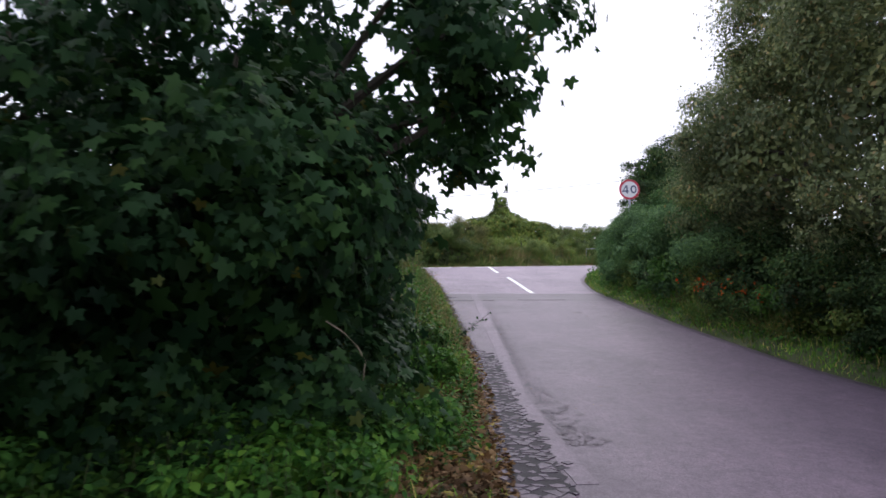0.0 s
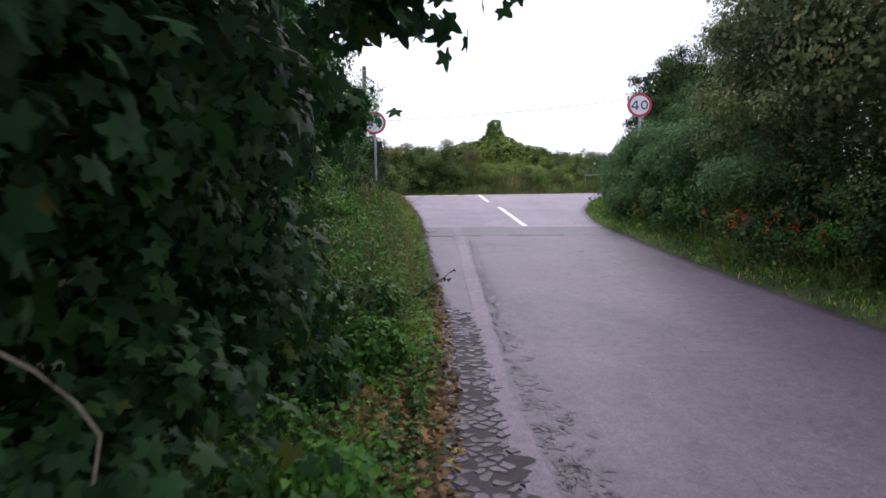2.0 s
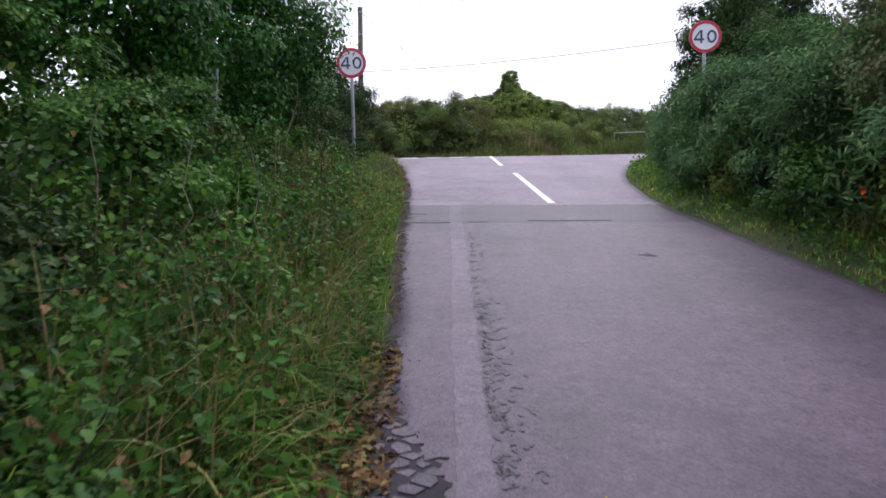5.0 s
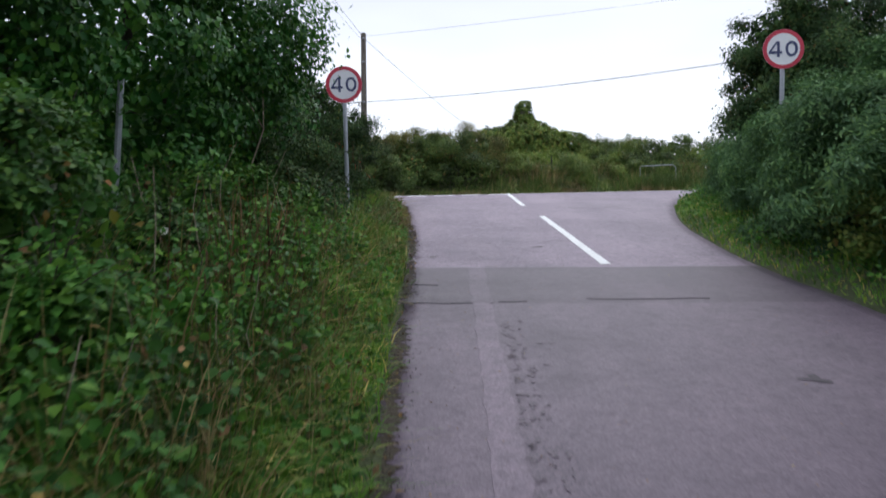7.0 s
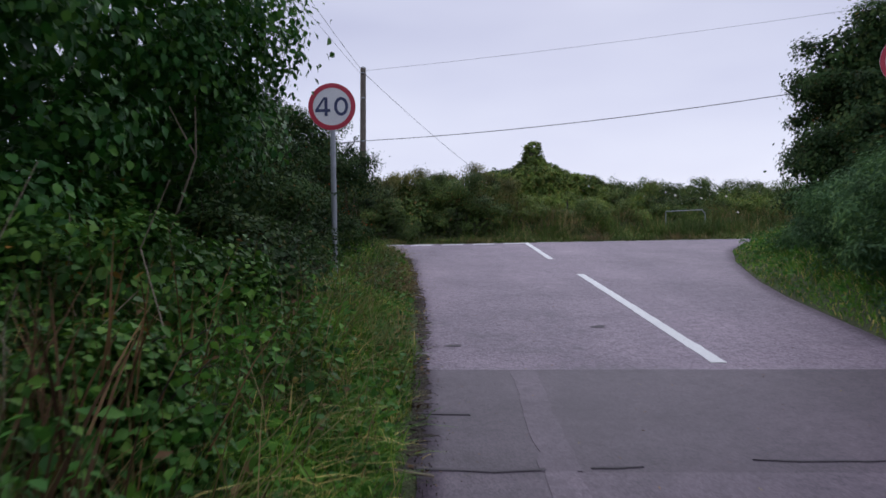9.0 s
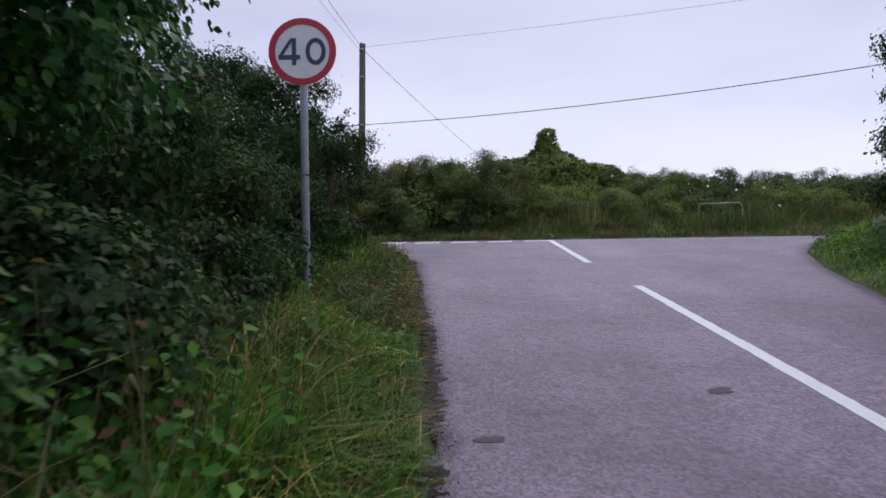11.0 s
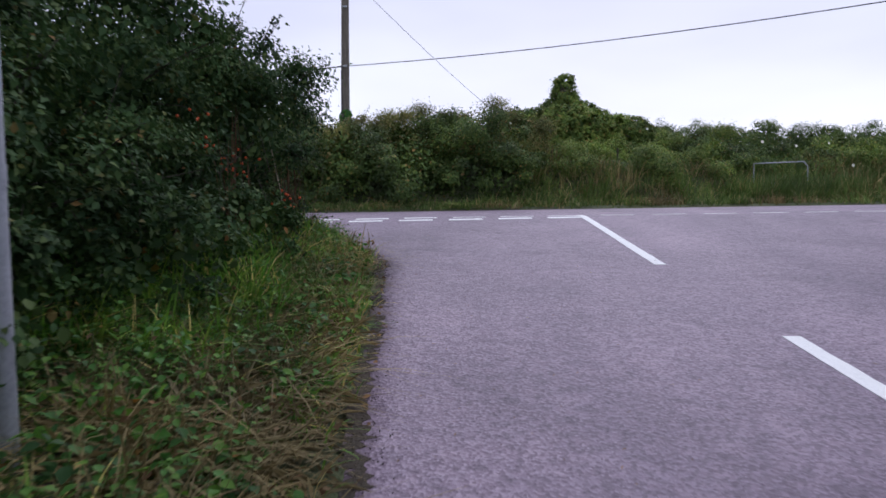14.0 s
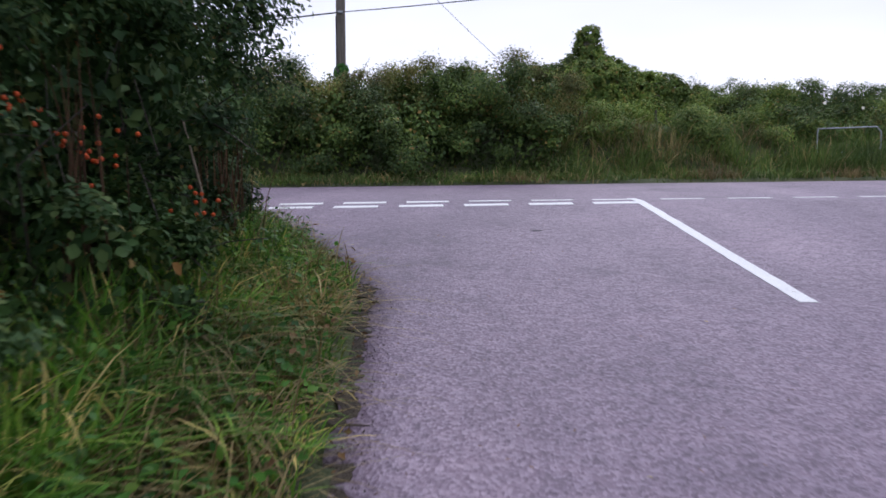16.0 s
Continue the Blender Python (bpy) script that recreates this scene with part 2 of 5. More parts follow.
L_WHITE = leafy("white_petals", [(0.0, (0.72, 0.72, 0.70)), (1.0, (0.85, 0.85, 0.83))], 0.6, 0.25)


# ---- the lie of the land ----
def smooth(a, b, v):
    s = np.clip((np.asarray(v, float) - a) / (b - a), 0, 1)
    return s * s * (3 - 2 * s)


ROAD_Y = (-60, -20, 0, 7.6, 9.4, 17, 19.15, 25.1, 27.8, 32.6, 40, 60, 90, 200, 4000)
ROAD_Z = (-4.0, -1.3, 0, 0.56, 0.76, 1.78, 1.985, 2.66, 2.95, 3.45, 3.65, 5.2, 7.0, 7.4, 7.4)
EDGE_Y = (-60, 0, 6, 8.5, 10, 12.5, 14.7, 17, 18.5, 20.5, 22.5, 24, 25.5, 27, 28.1, 28.7, 29.8, 31, 31.6, 32)
EDGE_L = (0.2, 0.4, 0.45, 0.49, 0.45, 0.31, 0.18, 0.06, 0.0, -0.12, -0.26, -0.45, -0.56, -0.75, -0.88, -1.12, -1.7, -2.5, -3.1, -5.2)
EDGE_RY = (-60, 0, 8.3, 10, 11.7, 13.3, 15.7, 17.8, 20, 22.5, 24, 25.5, 27, 28.8, 30.2, 31.2, 32)
EDGE_R = (6.0, 6.0, 5.43, 5.1, 4.85, 4.66, 4.44, 4.37, 4.5, 4.8, 5.1, 5.5, 5.95, 6.75, 7.8, 9.2, 13.0)


def road_z(x, y):
    return np.interp(y, ROAD_Y, ROAD_Z) + 0.012 * np.clip(x, -40, 40) * smooth(27, 34, y)


def left_edge(y):
    return np.interp(y, EDGE_Y, EDGE_L)


def right_edge(y):
    return np.interp(y, EDGE_RY, EDGE_R)


def near_line(x):
    return 32.0 + 0.12 * np.clip(x, -60, 60)


def far_line(x):
    return near_line(x) + 5.75


def ground_z(x, y):
    """Height of the ground: under the roads a little below them, banks beside them."""
    x, y = np.asarray(x, float), np.asarray(y, float)
    z = road_z(x, y)
    v = y - 0.12 * np.clip(x, -60, 60) * smooth(26, 32, y)
    lane = v < 32.0
    dl, dr = left_edge(np.minimum(v, 32)) - x, x - right_edge(np.minimum(v, 32))
    bl = 0.05 + 0.18 * smooth(0.1, 1.1, dl) + 0.75 * smooth(1.2, 3.0, dl) * smooth(7.5, 12, y)
    br = 0.04 + 0.15 * smooth(0.1, 0.8, dr) + 0.7 * smooth(0.7, 2.4, dr)
    near = np.where(dl > 0, bl * smooth(0, 0.15, dl), np.where(dr > 0, br * smooth(0, 0.15, dr), 0))
    df = y - far_line(x)
    bank = 0.06 * smooth(0, 0.3, df) + (1.3 - 0.5 * smooth(4, 9, x)) * smooth(1.2, 4.0, df)
    side = np.where(lane, near, np.where(df > 0, bank, 0))
    under = np.where((dl < 0.02) & (dr < 0.02) & lane, -0.06, 0) + np.where(~lane & (df < 0.02), -0.06, 0)
    return z + side + under


# ---- builders ----
def mesh_from(name, verts, faces, material, smooth_faces=False):
    me = bpy.data.meshes.new(name)
    me.from_pydata([tuple(v) for v in verts], [], [tuple(f) for f in faces])
    me.materials.append(material)
    if smooth_faces:
        me.polygons.foreach_set("use_smooth", [True] * len(me.polygons))
    me.update()
    return me


def mesh_bulk(name, V, F, material, smooth_faces=False):
    """Many faces of one size from arrays."""
    me = bpy.data.meshes.new(name)
    n, k = F.shape
    me.vertices.add(len(V))
    me.vertices.foreach_set("co", np.ascontiguousarray(V, dtype=np.float32).ravel())
    me.loops.add(n * k)
    me.loops.foreach_set("vertex_index", np.ascontiguousarray(F, dtype=np.int32).ravel())
    me.polygons.add(n)
    me.polygons.foreach_set("loop_start", np.arange(0, n * k, k, dtype=np.int32))
    me.polygons.foreach_set("loop_total", np.full(n, k, dtype=np.int32))
    if smooth_faces:
        me.polygons.foreach_set("use_smooth", np.ones(n, dtype=bool))
    me.materials.append(material)
    me.update(calc_edges=True)
    return me


def child(name, me, parent, label=""):
    ob = new(name, me)
    ob.parent = parent
    if label:
        tagged(ob, label)
    return ob


def part(name, bm, material, parent, label=""):
    me = bpy.data.meshes.new(name)
    bm.to_mesh(me)
    bm.free()
    me.materials.append(material)
    return child(name, me, parent, label)


def thing(name, label, category, group="", kind=""):
    return tagged(new(name), label, category, group, kind)


# leaf shapes: x across, y along from the stalk, z up
def lobed_leaf():
    a = [(-90, 0.12), (-55, 0.55), (-32, 0.8), (-14, 0.6), (4, 0.66), (18, 1.02), (33, 0.84), (48, 0.56), (62, 0.66), (76, 0.9), (90, 1.14)]
    pts = [(0, 0, 0)]
    for d, r in a:
        pts.append((math.cos(radians(d)) * r, math.sin(radians(d)) * r, -0.22 * r * math.cos(radians(d)) - 0.18 * r * r * math.sin(radians(max(d, 0)))))
    for d, r in a[-2:0:-1]:
        pts.append((-math.cos(radians(d)) * r, math.sin(radians(d)) * r, -0.22 * r * math.cos(radians(d)) - 0.18 * r * r * math.sin(radians(max(d, 0)))))
    n = len(pts) - 1
    return np.array(pts, float) * 0.5, np.array([(0, i, i % n + 1) for i in range(1, n + 1)])


def plain_leaf(w=0.3, fold=0.1):
    return (np.array([(0, 0, 0), (w, 0.45, fold), (0, 1.0, -0.08), (-w, 0.45, fold)], float),
            np.array([(0, 1, 2), (0, 2, 3)]))


def oval_leaf(w=0.36, fold=0.09):
    return (np.array([(0, 0, 0), (w * 0.8, 0.25, fold), (w, 0.55, fold), (0, 1.05, -0.1), (-w, 0.55, fold), (-w * 0.8, 0.25, fold), (0, 0.5, 0)], float),
            np.array([(6, 0, 1), (6, 1, 2), (6, 2, 3), (6, 3, 4), (6, 4, 5), (6, 5, 0)]))


def ivy_leaf():
    return (np.array([(0, 0, 0), (0.5, -0.05, 0.0), (0.42, 0.35, -0.04), (0, 1.0, -0.16), (-0.42, 0.35, -0.04), (-0.5, -0.05, 0.0)], float),
            np.array([(0, 1, 2), (0, 2, 3), (0, 3, 4), (0, 4, 5)]))


LOBED, PLAIN, OVAL, IVY = lobed_leaf(), plain_leaf(), oval_leaf(), ivy_leaf()
NARROW = plain_leaf(0.12, 0.04)
FLOWER = (np.array([(0, 0, 0), (0.5, 0.2, 0.25), (0.2, 0.55, 0.3), (-0.2, 0.5, 0.3), (-0.5, 0.2, 0.25), (-0.3, -0.4, 0.3), (0.3, -0.4, 0.3)], float),
          np.array([(0, 6, 1), (0, 1, 2), (0, 2, 3), (0, 3, 4), (0, 4, 5), (0, 5, 6)]))
BERRY = (np.array([(1, 0, 0), (-1, 0, 0), (0, 1, 0), (0, -1, 0), (0, 0, 1), (0, 0, -1)], float) * 0.5,
         np.array([(0, 2, 4), (2, 1, 4), (1, 3, 4), (3, 0, 4), (2, 0, 5), (1, 2, 5), (3, 1, 5), (0, 3, 5)]))


def unit(a):
    return a / np.maximum(np.linalg.norm(a, axis=1, keepdims=True), 1e-6)


def leaf_mesh(name, P, N, size, shape, material, rng, droop=0.35, along=None):
    """One mesh of leaves at P, facing N, their tips turned a little down."""
    T, F = shape
    n = len(P)
    N = unit(N)
    R = rng.normal(size=(n, 3))
    R[:, 2] -= droop * 2
    if along is not None:
        R = along + R * 0.2
    Yv = unit(R - (R * N).sum(1, keepdims=True) * N)
    Xv = np.cross(Yv, N)
    s = size * rng.uniform(0.6, 1.25, n)
    L = T[None] * s[:, None, None]
    V = P[:, None] + L[:, :, 0:1] * Xv[:, None] + L[:, :, 1:2] * Yv[:, None] + L[:, :, 2:3] * N[:, None]
    FF = F[None] + (np.arange(n) * len(T))[:, None, None]
    return mesh_bulk(name, V.reshape(-1, 3), FF.reshape(-1, 3), material)


def on_blobs(blobs, count, rng, cover=0.75, clump_size=0.3, depth=0.16, loose=0.15, low=-0.75, lumpy=0.34):
    """Points and outward ways on a bumpy crown made of ellipsoids, broken into clumps of leaves with loose ones between."""
    B = np.array(blobs, float)
    area = 4 * math.pi * (B[:, 3] * B[:, 4] + B[:, 4] * B[:, 5] + B[:, 3] * B[:, 5]) / 3
    CP, CR, CO = [], [], []
    for b, a in zip(B, area):
        k = max(8, int(cover * a / (math.pi * clump_size ** 2)))
        D = unit(rng.normal(size=(k, 3)))
        D = D[D[:, 2] > low]
        lump = np.array([noise.noise(Vector(d * 2.3) + Vector(b[:3])) for d in D])
        r = 1.0 + lumpy * lump - np.abs(rng.normal(0, depth, len(D)))
        C = b[:3] + D * b[3:6] * r[:, None]
        inside = np.zeros(len(C), bool)
        for o in B:
            if o is not b:
                inside |= (((C - o[:3]) / o[3:6]) ** 2).sum(1) < 0.6
        C, D = C[~inside], D[~inside]
        CP.append(C)
        CO.append(unit(D / b[3:6]))
        CR.append(clump_size * rng.uniform(0.5, 1.6, len(C)))
    CP, CO, CR = np.concatenate(CP), np.concatenate(CO), np.concatenate(CR)
    w = CR ** 2
    idx = rng.choice(len(CP), count, p=w / w.sum())
    D = unit(rng.normal(size=(count, 3)) + CO[idx] * 0.7)
    rad = CR[idx] * rng.uniform(0.15, 1.0, count) ** 0.9 * np.where(rng.uniform(0, 1, count) < loose, rng.uniform(1.0, 1.5, count), 1.0)
    P = CP[idx] + D * rad[:, None] * np.array([1.15, 1.15, 0.85])
    Nn = D * 0.5 + CO[idx] * 0.5 + np.array([0, 0, 0.5]) + rng.normal(0, 0.45, (count, 3))
    return P, Nn, CP, CO


def in_blobs(blobs, count, rng):
    """Points in the shaded inside of a crown."""
    B = np.array(blobs, float)
    w = B[:, 3] * B[:, 4] * B[:, 5]
    b = B[rng.choice(len(B), count, p=w / w.sum())]
    D = unit(rng.normal(size=(count, 3)))
    P = b[:, :3] + D * b[:, 3:6] * rng.uniform(0.45, 0.85, (count, 1))
    return P, D + rng.normal(0, 0.5, (count, 3))


def sprays(C, CO, count, rng, length, leaves):
    """Shoots that stand out of a crown: their lines, and leaf places along them."""
    lines, P, Nn = [], [], []
    for i in rng.choice(len(C), count):
        d = unit((CO[i] + np.array([0, 0, 0.25]) + rng.normal(0, 0.35, 3))[None])[0]
        a = C[i] - d * 0.15
        ln = length * rng.uniform(0.5, 1.4)
        bend = rng.normal(0, 0.12, 3) * ln
        pts = [a + d * ln * t + bend * t * t - np.array([0, 0, 0.15 * ln * t * t]) for t in (0, 0.4, 0.7, 1.0)]
        lines.append(pts)
        for t in rng.uniform(0.25, 1.05, leaves):
            P.append(a + d * ln * t + bend * t * t - np.array([0, 0, 0.15 * ln * t * t]) + rng.normal(0, 0.02, 3))
            Nn.append(rng.normal(0, 0.6, 3) + np.array([0, 0, 0.5]) + d * 0.2)
    return lines, np.array(P), np.array(Nn)


def tube(bm, pts, r0, r1, sides=6):
    """A tapered bent stem through pts."""
    pts = [Vector(p) for p in pts]
    rings = []
    for i, p in enumerate(pts):
        d = (pts[min(i + 1, len(pts) - 1)] - pts[max(i - 1, 0)]).normalized()
        a = d.orthogonal().normalized()
        b = d.cross(a)
        r = r0 + (r1 - r0) * i / (len(pts) - 1)
        rings.append([bm.verts.new(p + (a * math.cos(2 * math.pi * k / sides) + b * math.sin(2 * math.pi * k / sides)) * r) for k in range(sides)])
    for q, s in zip(rings, rings[1:]):
        for k in range(sides):
            bm.faces.new((q[k], q[(k + 1) % sides], s[(k + 1) % sides], s[k]))
    bm.faces.new(rings[0][::-1])
    bm.faces.new(rings[-1])


def bent(a, b, rng, wobble=0.08, steps=5, sag=0.0):
    a, b = Vector(a), Vector(b)
    length = (b - a).length
    out = []
    for i in range(steps + 1):
        t = i / steps
        p = a.lerp(b, t)
        if 0 < i < steps:
            p += Vector(rng.normal(0, wobble * length, 3))
        p.z -= sag * length * 4 * t * (1 - t)
        out.append(p)
    return out


def bush(name, label, category, blobs, leaves, shape, size, material, seed, inner=0.22, trunk=None, limbs=4, shoots=60, shoot=0.3, group="", droop=0.35, clump_size=0.3, cover=0.75, depth=0.16, low=-0.75, loose=0.15, stems=True):
    """A bush or tree: trunk, limbs, shoots, the shaded inner leaves and its outer leaves."""
    rng = np.random.default_rng(seed)
    ob = thing(name, label, category, group)
    P, Nn, C, CO = on_blobs(blobs, leaves, rng, cover, clump_size, depth, loose, low)
    B = np.array(blobs, float)
    if stems:
        if trunk is None:
            cx, cy = B[:, 0].mean(), B[:, 1].mean()
            trunk = (cx, cy, float(ground_z(cx, cy)) - 0.05, 0.06)
        tx, ty, tz, tr = trunk
        top = B[:, :3].mean(0)
        reach = max(top[2], tz + 0.5)
        bm = bmesh.new()
        tube(bm, bent((tx, ty, tz), (tx * 0.6 + top[0] * 0.4, ty * 0.6 + top[1] * 0.4, reach), rng, 0.03, 6), tr, tr * 0.5, 8)
        part("trunk", bm, M_BARK, ob)
        mid = Vector((tx * 0.8 + top[0] * 0.2, ty * 0.8 + top[1] * 0.2, tz + (reach - tz) * 0.5))
        for i in range(limbs):
            b = B[i % len(B)]
            e = b[:3] + rng.normal(0, 0.3, 3) * b[3:6]
            bm = bmesh.new()
            tube(bm, bent(mid, e, rng, 0.05, 5), tr * 0.42, tr * 0.1, 5)
            part("limb", bm, M_BARK, ob)
    if shoots:
        lines, SP, SN = sprays(C, CO, shoots, rng, shoot, 12)
        bm = bmesh.new()
        for pts in lines:
            tube(bm, pts, 0.007, 0.003, 3)
        tagged(part("twig_growth", bm, M_BARK, ob), kind="stuff")
        P, Nn = np.concatenate([P, SP]), np.concatenate([Nn, SN])
    if inner:
        IP, IN = in_blobs(blobs, int(leaves * inner), rng)
        tagged(child("inner_foliage", leaf_mesh("inner_foliage", IP, IN, size * 1.7, shape, material, rng, droop), ob), kind="stuff")
    child("foliage", leaf_mesh("foliage", P, Nn, size, shape, material, rng, droop), ob)
    return ob


def blades(name, P, height, width, material, rng, lean=0.5, parent=None, label="", category="grass", az=None):
    """Grass: each blade a tapering strip that arches over."""
    n = len(P)
    az = rng.uniform(0, 2 * math.pi, n) if az is None else az
    h = height * rng.uniform(0.5, 1.3, n)
    ln = lean * rng.uniform(0.15, 1.5, n)
    w = width * rng.uniform(0.6, 1.3, n)
    dx, dy = np.cos(az), np.sin(az)
    tw = az + math.pi / 2 + rng.normal(0, 0.5, n)
    sx, sy = np.cos(tw), np.sin(tw)
    fall = np.clip(0.34 * ln, 0, 0.82)
    V = np.zeros((n, 7, 3))
    for i, (t, k) in enumerate(((0, 0.9), (0.4, 1.0), (0.75, 0.7), (1.0, 0.0))):
        b = ln * t ** 1.6 * h * 0.85
        c = np.stack([P[:, 0] + dx * b, P[:, 1] + dy * b, P[:, 2] + h * (t - fall * t * t)], 1)
        if k:
            e = np.stack([sx, sy, np.zeros(n)], 1) * (w * k / 2)[:, None]
            V[:, 2 * i], V[:, 2 * i + 1] = c - e, c + e
        else:
            V[:, 6] = c
    F = np.array([(0, 1, 3), (0, 3, 2), (2, 3, 5), (2, 5, 4), (4, 5, 6)])
    FF = F[None] + (np.arange(n) * 7)[:, None, None]
    me = mesh_bulk(name, V.reshape(-1, 3), FF.reshape(-1, 3), material)
    if parent:
        return child(name, me, parent, label)
    return tagged(new(name, me), label, category, kind="stuff")


def tussocks(name, C, each, height, width, material, rng, lean, spread, label, category="grass"):
    """Grass in tufts: the blades of a tuft fan out from its middle."""
    n = len(C)
    size = np.repeat(rng.uniform(0.65, 1.35, n), each)
    P = np.repeat(C, each, 0)
    off = rng.normal(0, spread, (len(P), 2))
    P = P + np.column_stack([off, np.zeros(len(P))])
    az = np.arctan2(off[:, 1], off[:, 0]) + rng.normal(0, 0.5, len(P))
    sway = np.repeat(rng.uniform(0, 2 * math.pi, n), each)
    pick = rng.uniform(0, 1, len(P)) < 0.35
    az = np.where(pick, sway + rng.normal(0, 0.3, len(P)), az)
    tall = np.repeat(height, each) if np.ndim(height) else height
    return blades(name, P, tall * size, width, material, rng, lean, label=label, category=category, az=az)


def weed_stand(name, P, height, leaf, shape, material, rng, label, pairs=7):
    """Upright weeds: each has a thin stem with leaves in crossed pairs, smaller towards the tip."""
    n = len(P)
    h = height * rng.uniform(0.6, 1.25, n)
    lean = rng.normal(0, 0.16, (n, 2))
    t = np.linspace(0.22, 1.0, pairs)
    T = np.repeat(t[None], n, 0) + rng.normal(0, 0.02, (n, pairs))
    C = P[:, None] + np.stack([lean[:, :1] * h[:, None] * T ** 1.4, lean[:, 1:] * h[:, None] * T ** 1.4, h[:, None] * T], -1)
    turn = rng.uniform(0, math.pi, n)[:, None] + (np.arange(pairs) % 2)[None] * math.pi / 2 + rng.normal(0, 0.3, (n, pairs))
    LP, LN, LA, LS = [], [], [], []
    for side in (0.0, math.pi):
        out = np.stack([np.cos(turn + side), np.sin(turn + side), np.zeros_like(turn)], -1).reshape(-1, 3)
        LP.append(C.reshape(-1, 3) + out * 0.012)
        LA.append(out + np.array([0, 0, -0.35]) + rng.normal(0, 0.2, out.shape))
        LN.append(out * 0.3 + np.array([0, 0, 1.0]) + rng.normal(0, 0.2, out.shape))
        LS.append((leaf * (1.15 - 0.7 * T)).reshape(-1))
    LP, LN, LA, LS = (np.concatenate(v) for v in (LP, LN, LA, LS))
    ob = tagged(new(name, leaf_mesh(name, LP, LN, LS, shape, material, rng, 0.2, along=LA)), label, "weeds", kind="stuff")
    V = np.zeros((n, 6, 3))
    for k, a in enumerate((0.0, 2.1, 4.2)):
        V[:, k] = P + np.array([math.cos(a), math.sin(a), 0]) * 0.004
        V[:, 3 + k] = P + np.column_stack([lean * h[:, None], h]) + np.array([math.cos(a), math.sin(a), 0]) * 0.0015
    F = np.array([(0, 1, 4, 3), (1, 2, 5, 4), (2, 0, 3, 5)])
    FF = F[None] + (np.arange(n) * 6)[:, None, None]
    tagged(child("weed_stems", mesh_bulk("weed_stems", V.reshape(-1, 3), FF.reshape(-1, 4), M_STEM), ob), kind="stuff")
    return ob


# ---- ground and roads ----
def axis(dense, far):
    out = list(dense)
    step, v = 1.0, dense[-1]
    while v < far:
        step *= 1.6
        v += step
        out.append(v)
    step, v, pre = 1.0, dense[0], []
    while v > -far:
        step *= 1.6
        v -= step
        pre.append(v)
    return np.array(pre[::-1] + out)


gx, gy = axis(np.arange(-8, 15.01, 0.2), 3000), axis(np.arange(-4, 48.01, 0.25), 3000)
GX, GY = np.meshgrid(gx, gy)
GZ = ground_z(GX, GY)
rough = np.random.default_rng(3).normal(0, 0.012, GX.shape)
GZ = GZ + np.where((np.abs(GX) < 30) & (GY < 60) & (GZ > road_z(GX, GY)), rough, 0)
nx, ny = len(gx), len(gy)
q = np.arange(nx * ny).reshape(ny, nx)
GF = np.stack([q[:-1, :-1], q[:-1, 1:], q[1:, 1:], q[1:, :-1]], -1).reshape(-1, 4)
tagged(new("ground", mesh_bulk("ground", np.stack([GX, GY, GZ], -1).reshape(-1, 3), GF, M_TURF, True)),
       "rough green turf with low roadside banks and fields beyond", "ground", kind="structure")


def road_strip(name, v0, v1, material, label, rows=None, ragged=0.03, seed=0):
    """Lane surface from v0 to v1 along the lane, between its two edges."""
    rng = np.random.default_rng(seed)
    vs = np.linspace(v0, v1, rows or max(3, int((v1 - v0) / 0.12)))
    us = np.linspace(0, 1, 25)
    L, R = left_edge(vs), right_edge(vs)
    jl = np.convolve(rng.normal(0, ragged, len(vs) + 4), np.ones(3) / 1.7, "same")[2:-2]
    X = L[:, None] + jl[:, None] * (1 - us[None]) ** 6 + (R - L)[:, None] * us[None]
    Y = vs[:, None] + 0.12 * X * smooth(26, 32, vs)[:, None]
    Z = road_z(X, Y)
    n, k = X.shape
    i = np.arange(n * k).reshape(n, k)
    F = np.stack([i[:-1, :-1], i[:-1, 1:], i[1:, 1:], i[1:, :-1]], -1).reshape(-1, 4)
    V = np.stack([X, Y, Z], -1).reshape(-1, 3)
    # a skirt on both edges gives the surfacing its thickness
    sk = []
    base = len(V)
    ext = []
    for col, flip in ((0, False), (k - 1, True)):
        for r in range(n):
            p = V[i[r, col]].copy()
            p[2] -= 0.07
            ext.append(p)
        off = base + (0 if col == 0 else n)
        for r in range(n - 1):
            f = (i[r, col], i[r + 1, col], off + r + 1, off + r)
            sk.append(f[::-1] if flip else f)
    V = np.concatenate([V, np.array(ext)])
    F = np.concatenate([F, np.array(sk)])
    return tagged(new(name, mesh_bulk(name, V, F, material, False)), label, "road", kind="structure")


road_strip("road_lane_old", -40, 16.8, M_ROAD_OLD, "worn grey asphalt lane with faint wheel tracks", 330, 0.035, 1)
road_strip("road_lane_patch", 16.8, 18.87, M_ROAD_PATCH, "darker asphalt patch across the lane", 18, 0.03, 2)
road_strip("road_lane_new", 18.87, 32.0, M_ROAD_NEW, "coarse stone-chipped lane surface at the junction", 120, 0.03, 3)

mx = axis(np.arange(-12, 24.01, 0.5), 900)
mu = np.linspace(0, 1, 47)
MX = np.repeat(mx[:, None], 47, 1)
MY = near_line(MX) + 5.75 * mu[None]
MZ = road_z(MX, MY)
i = np.arange(MX.size).reshape(MX.shape)
MF = np.stack([i[:-1, :-1], i[1:, :-1], i[1:, 1:], i[:-1, 1:]], -1).reshape(-1, 4)
tagged(new("road_main", mesh_bulk("road_main", np.stack([MX, MY, MZ], -1).reshape(-1, 3), MF, M_ROAD_NEW, False)),
       "coarse chipped main road across the end of the lane", "road", kind="structure")


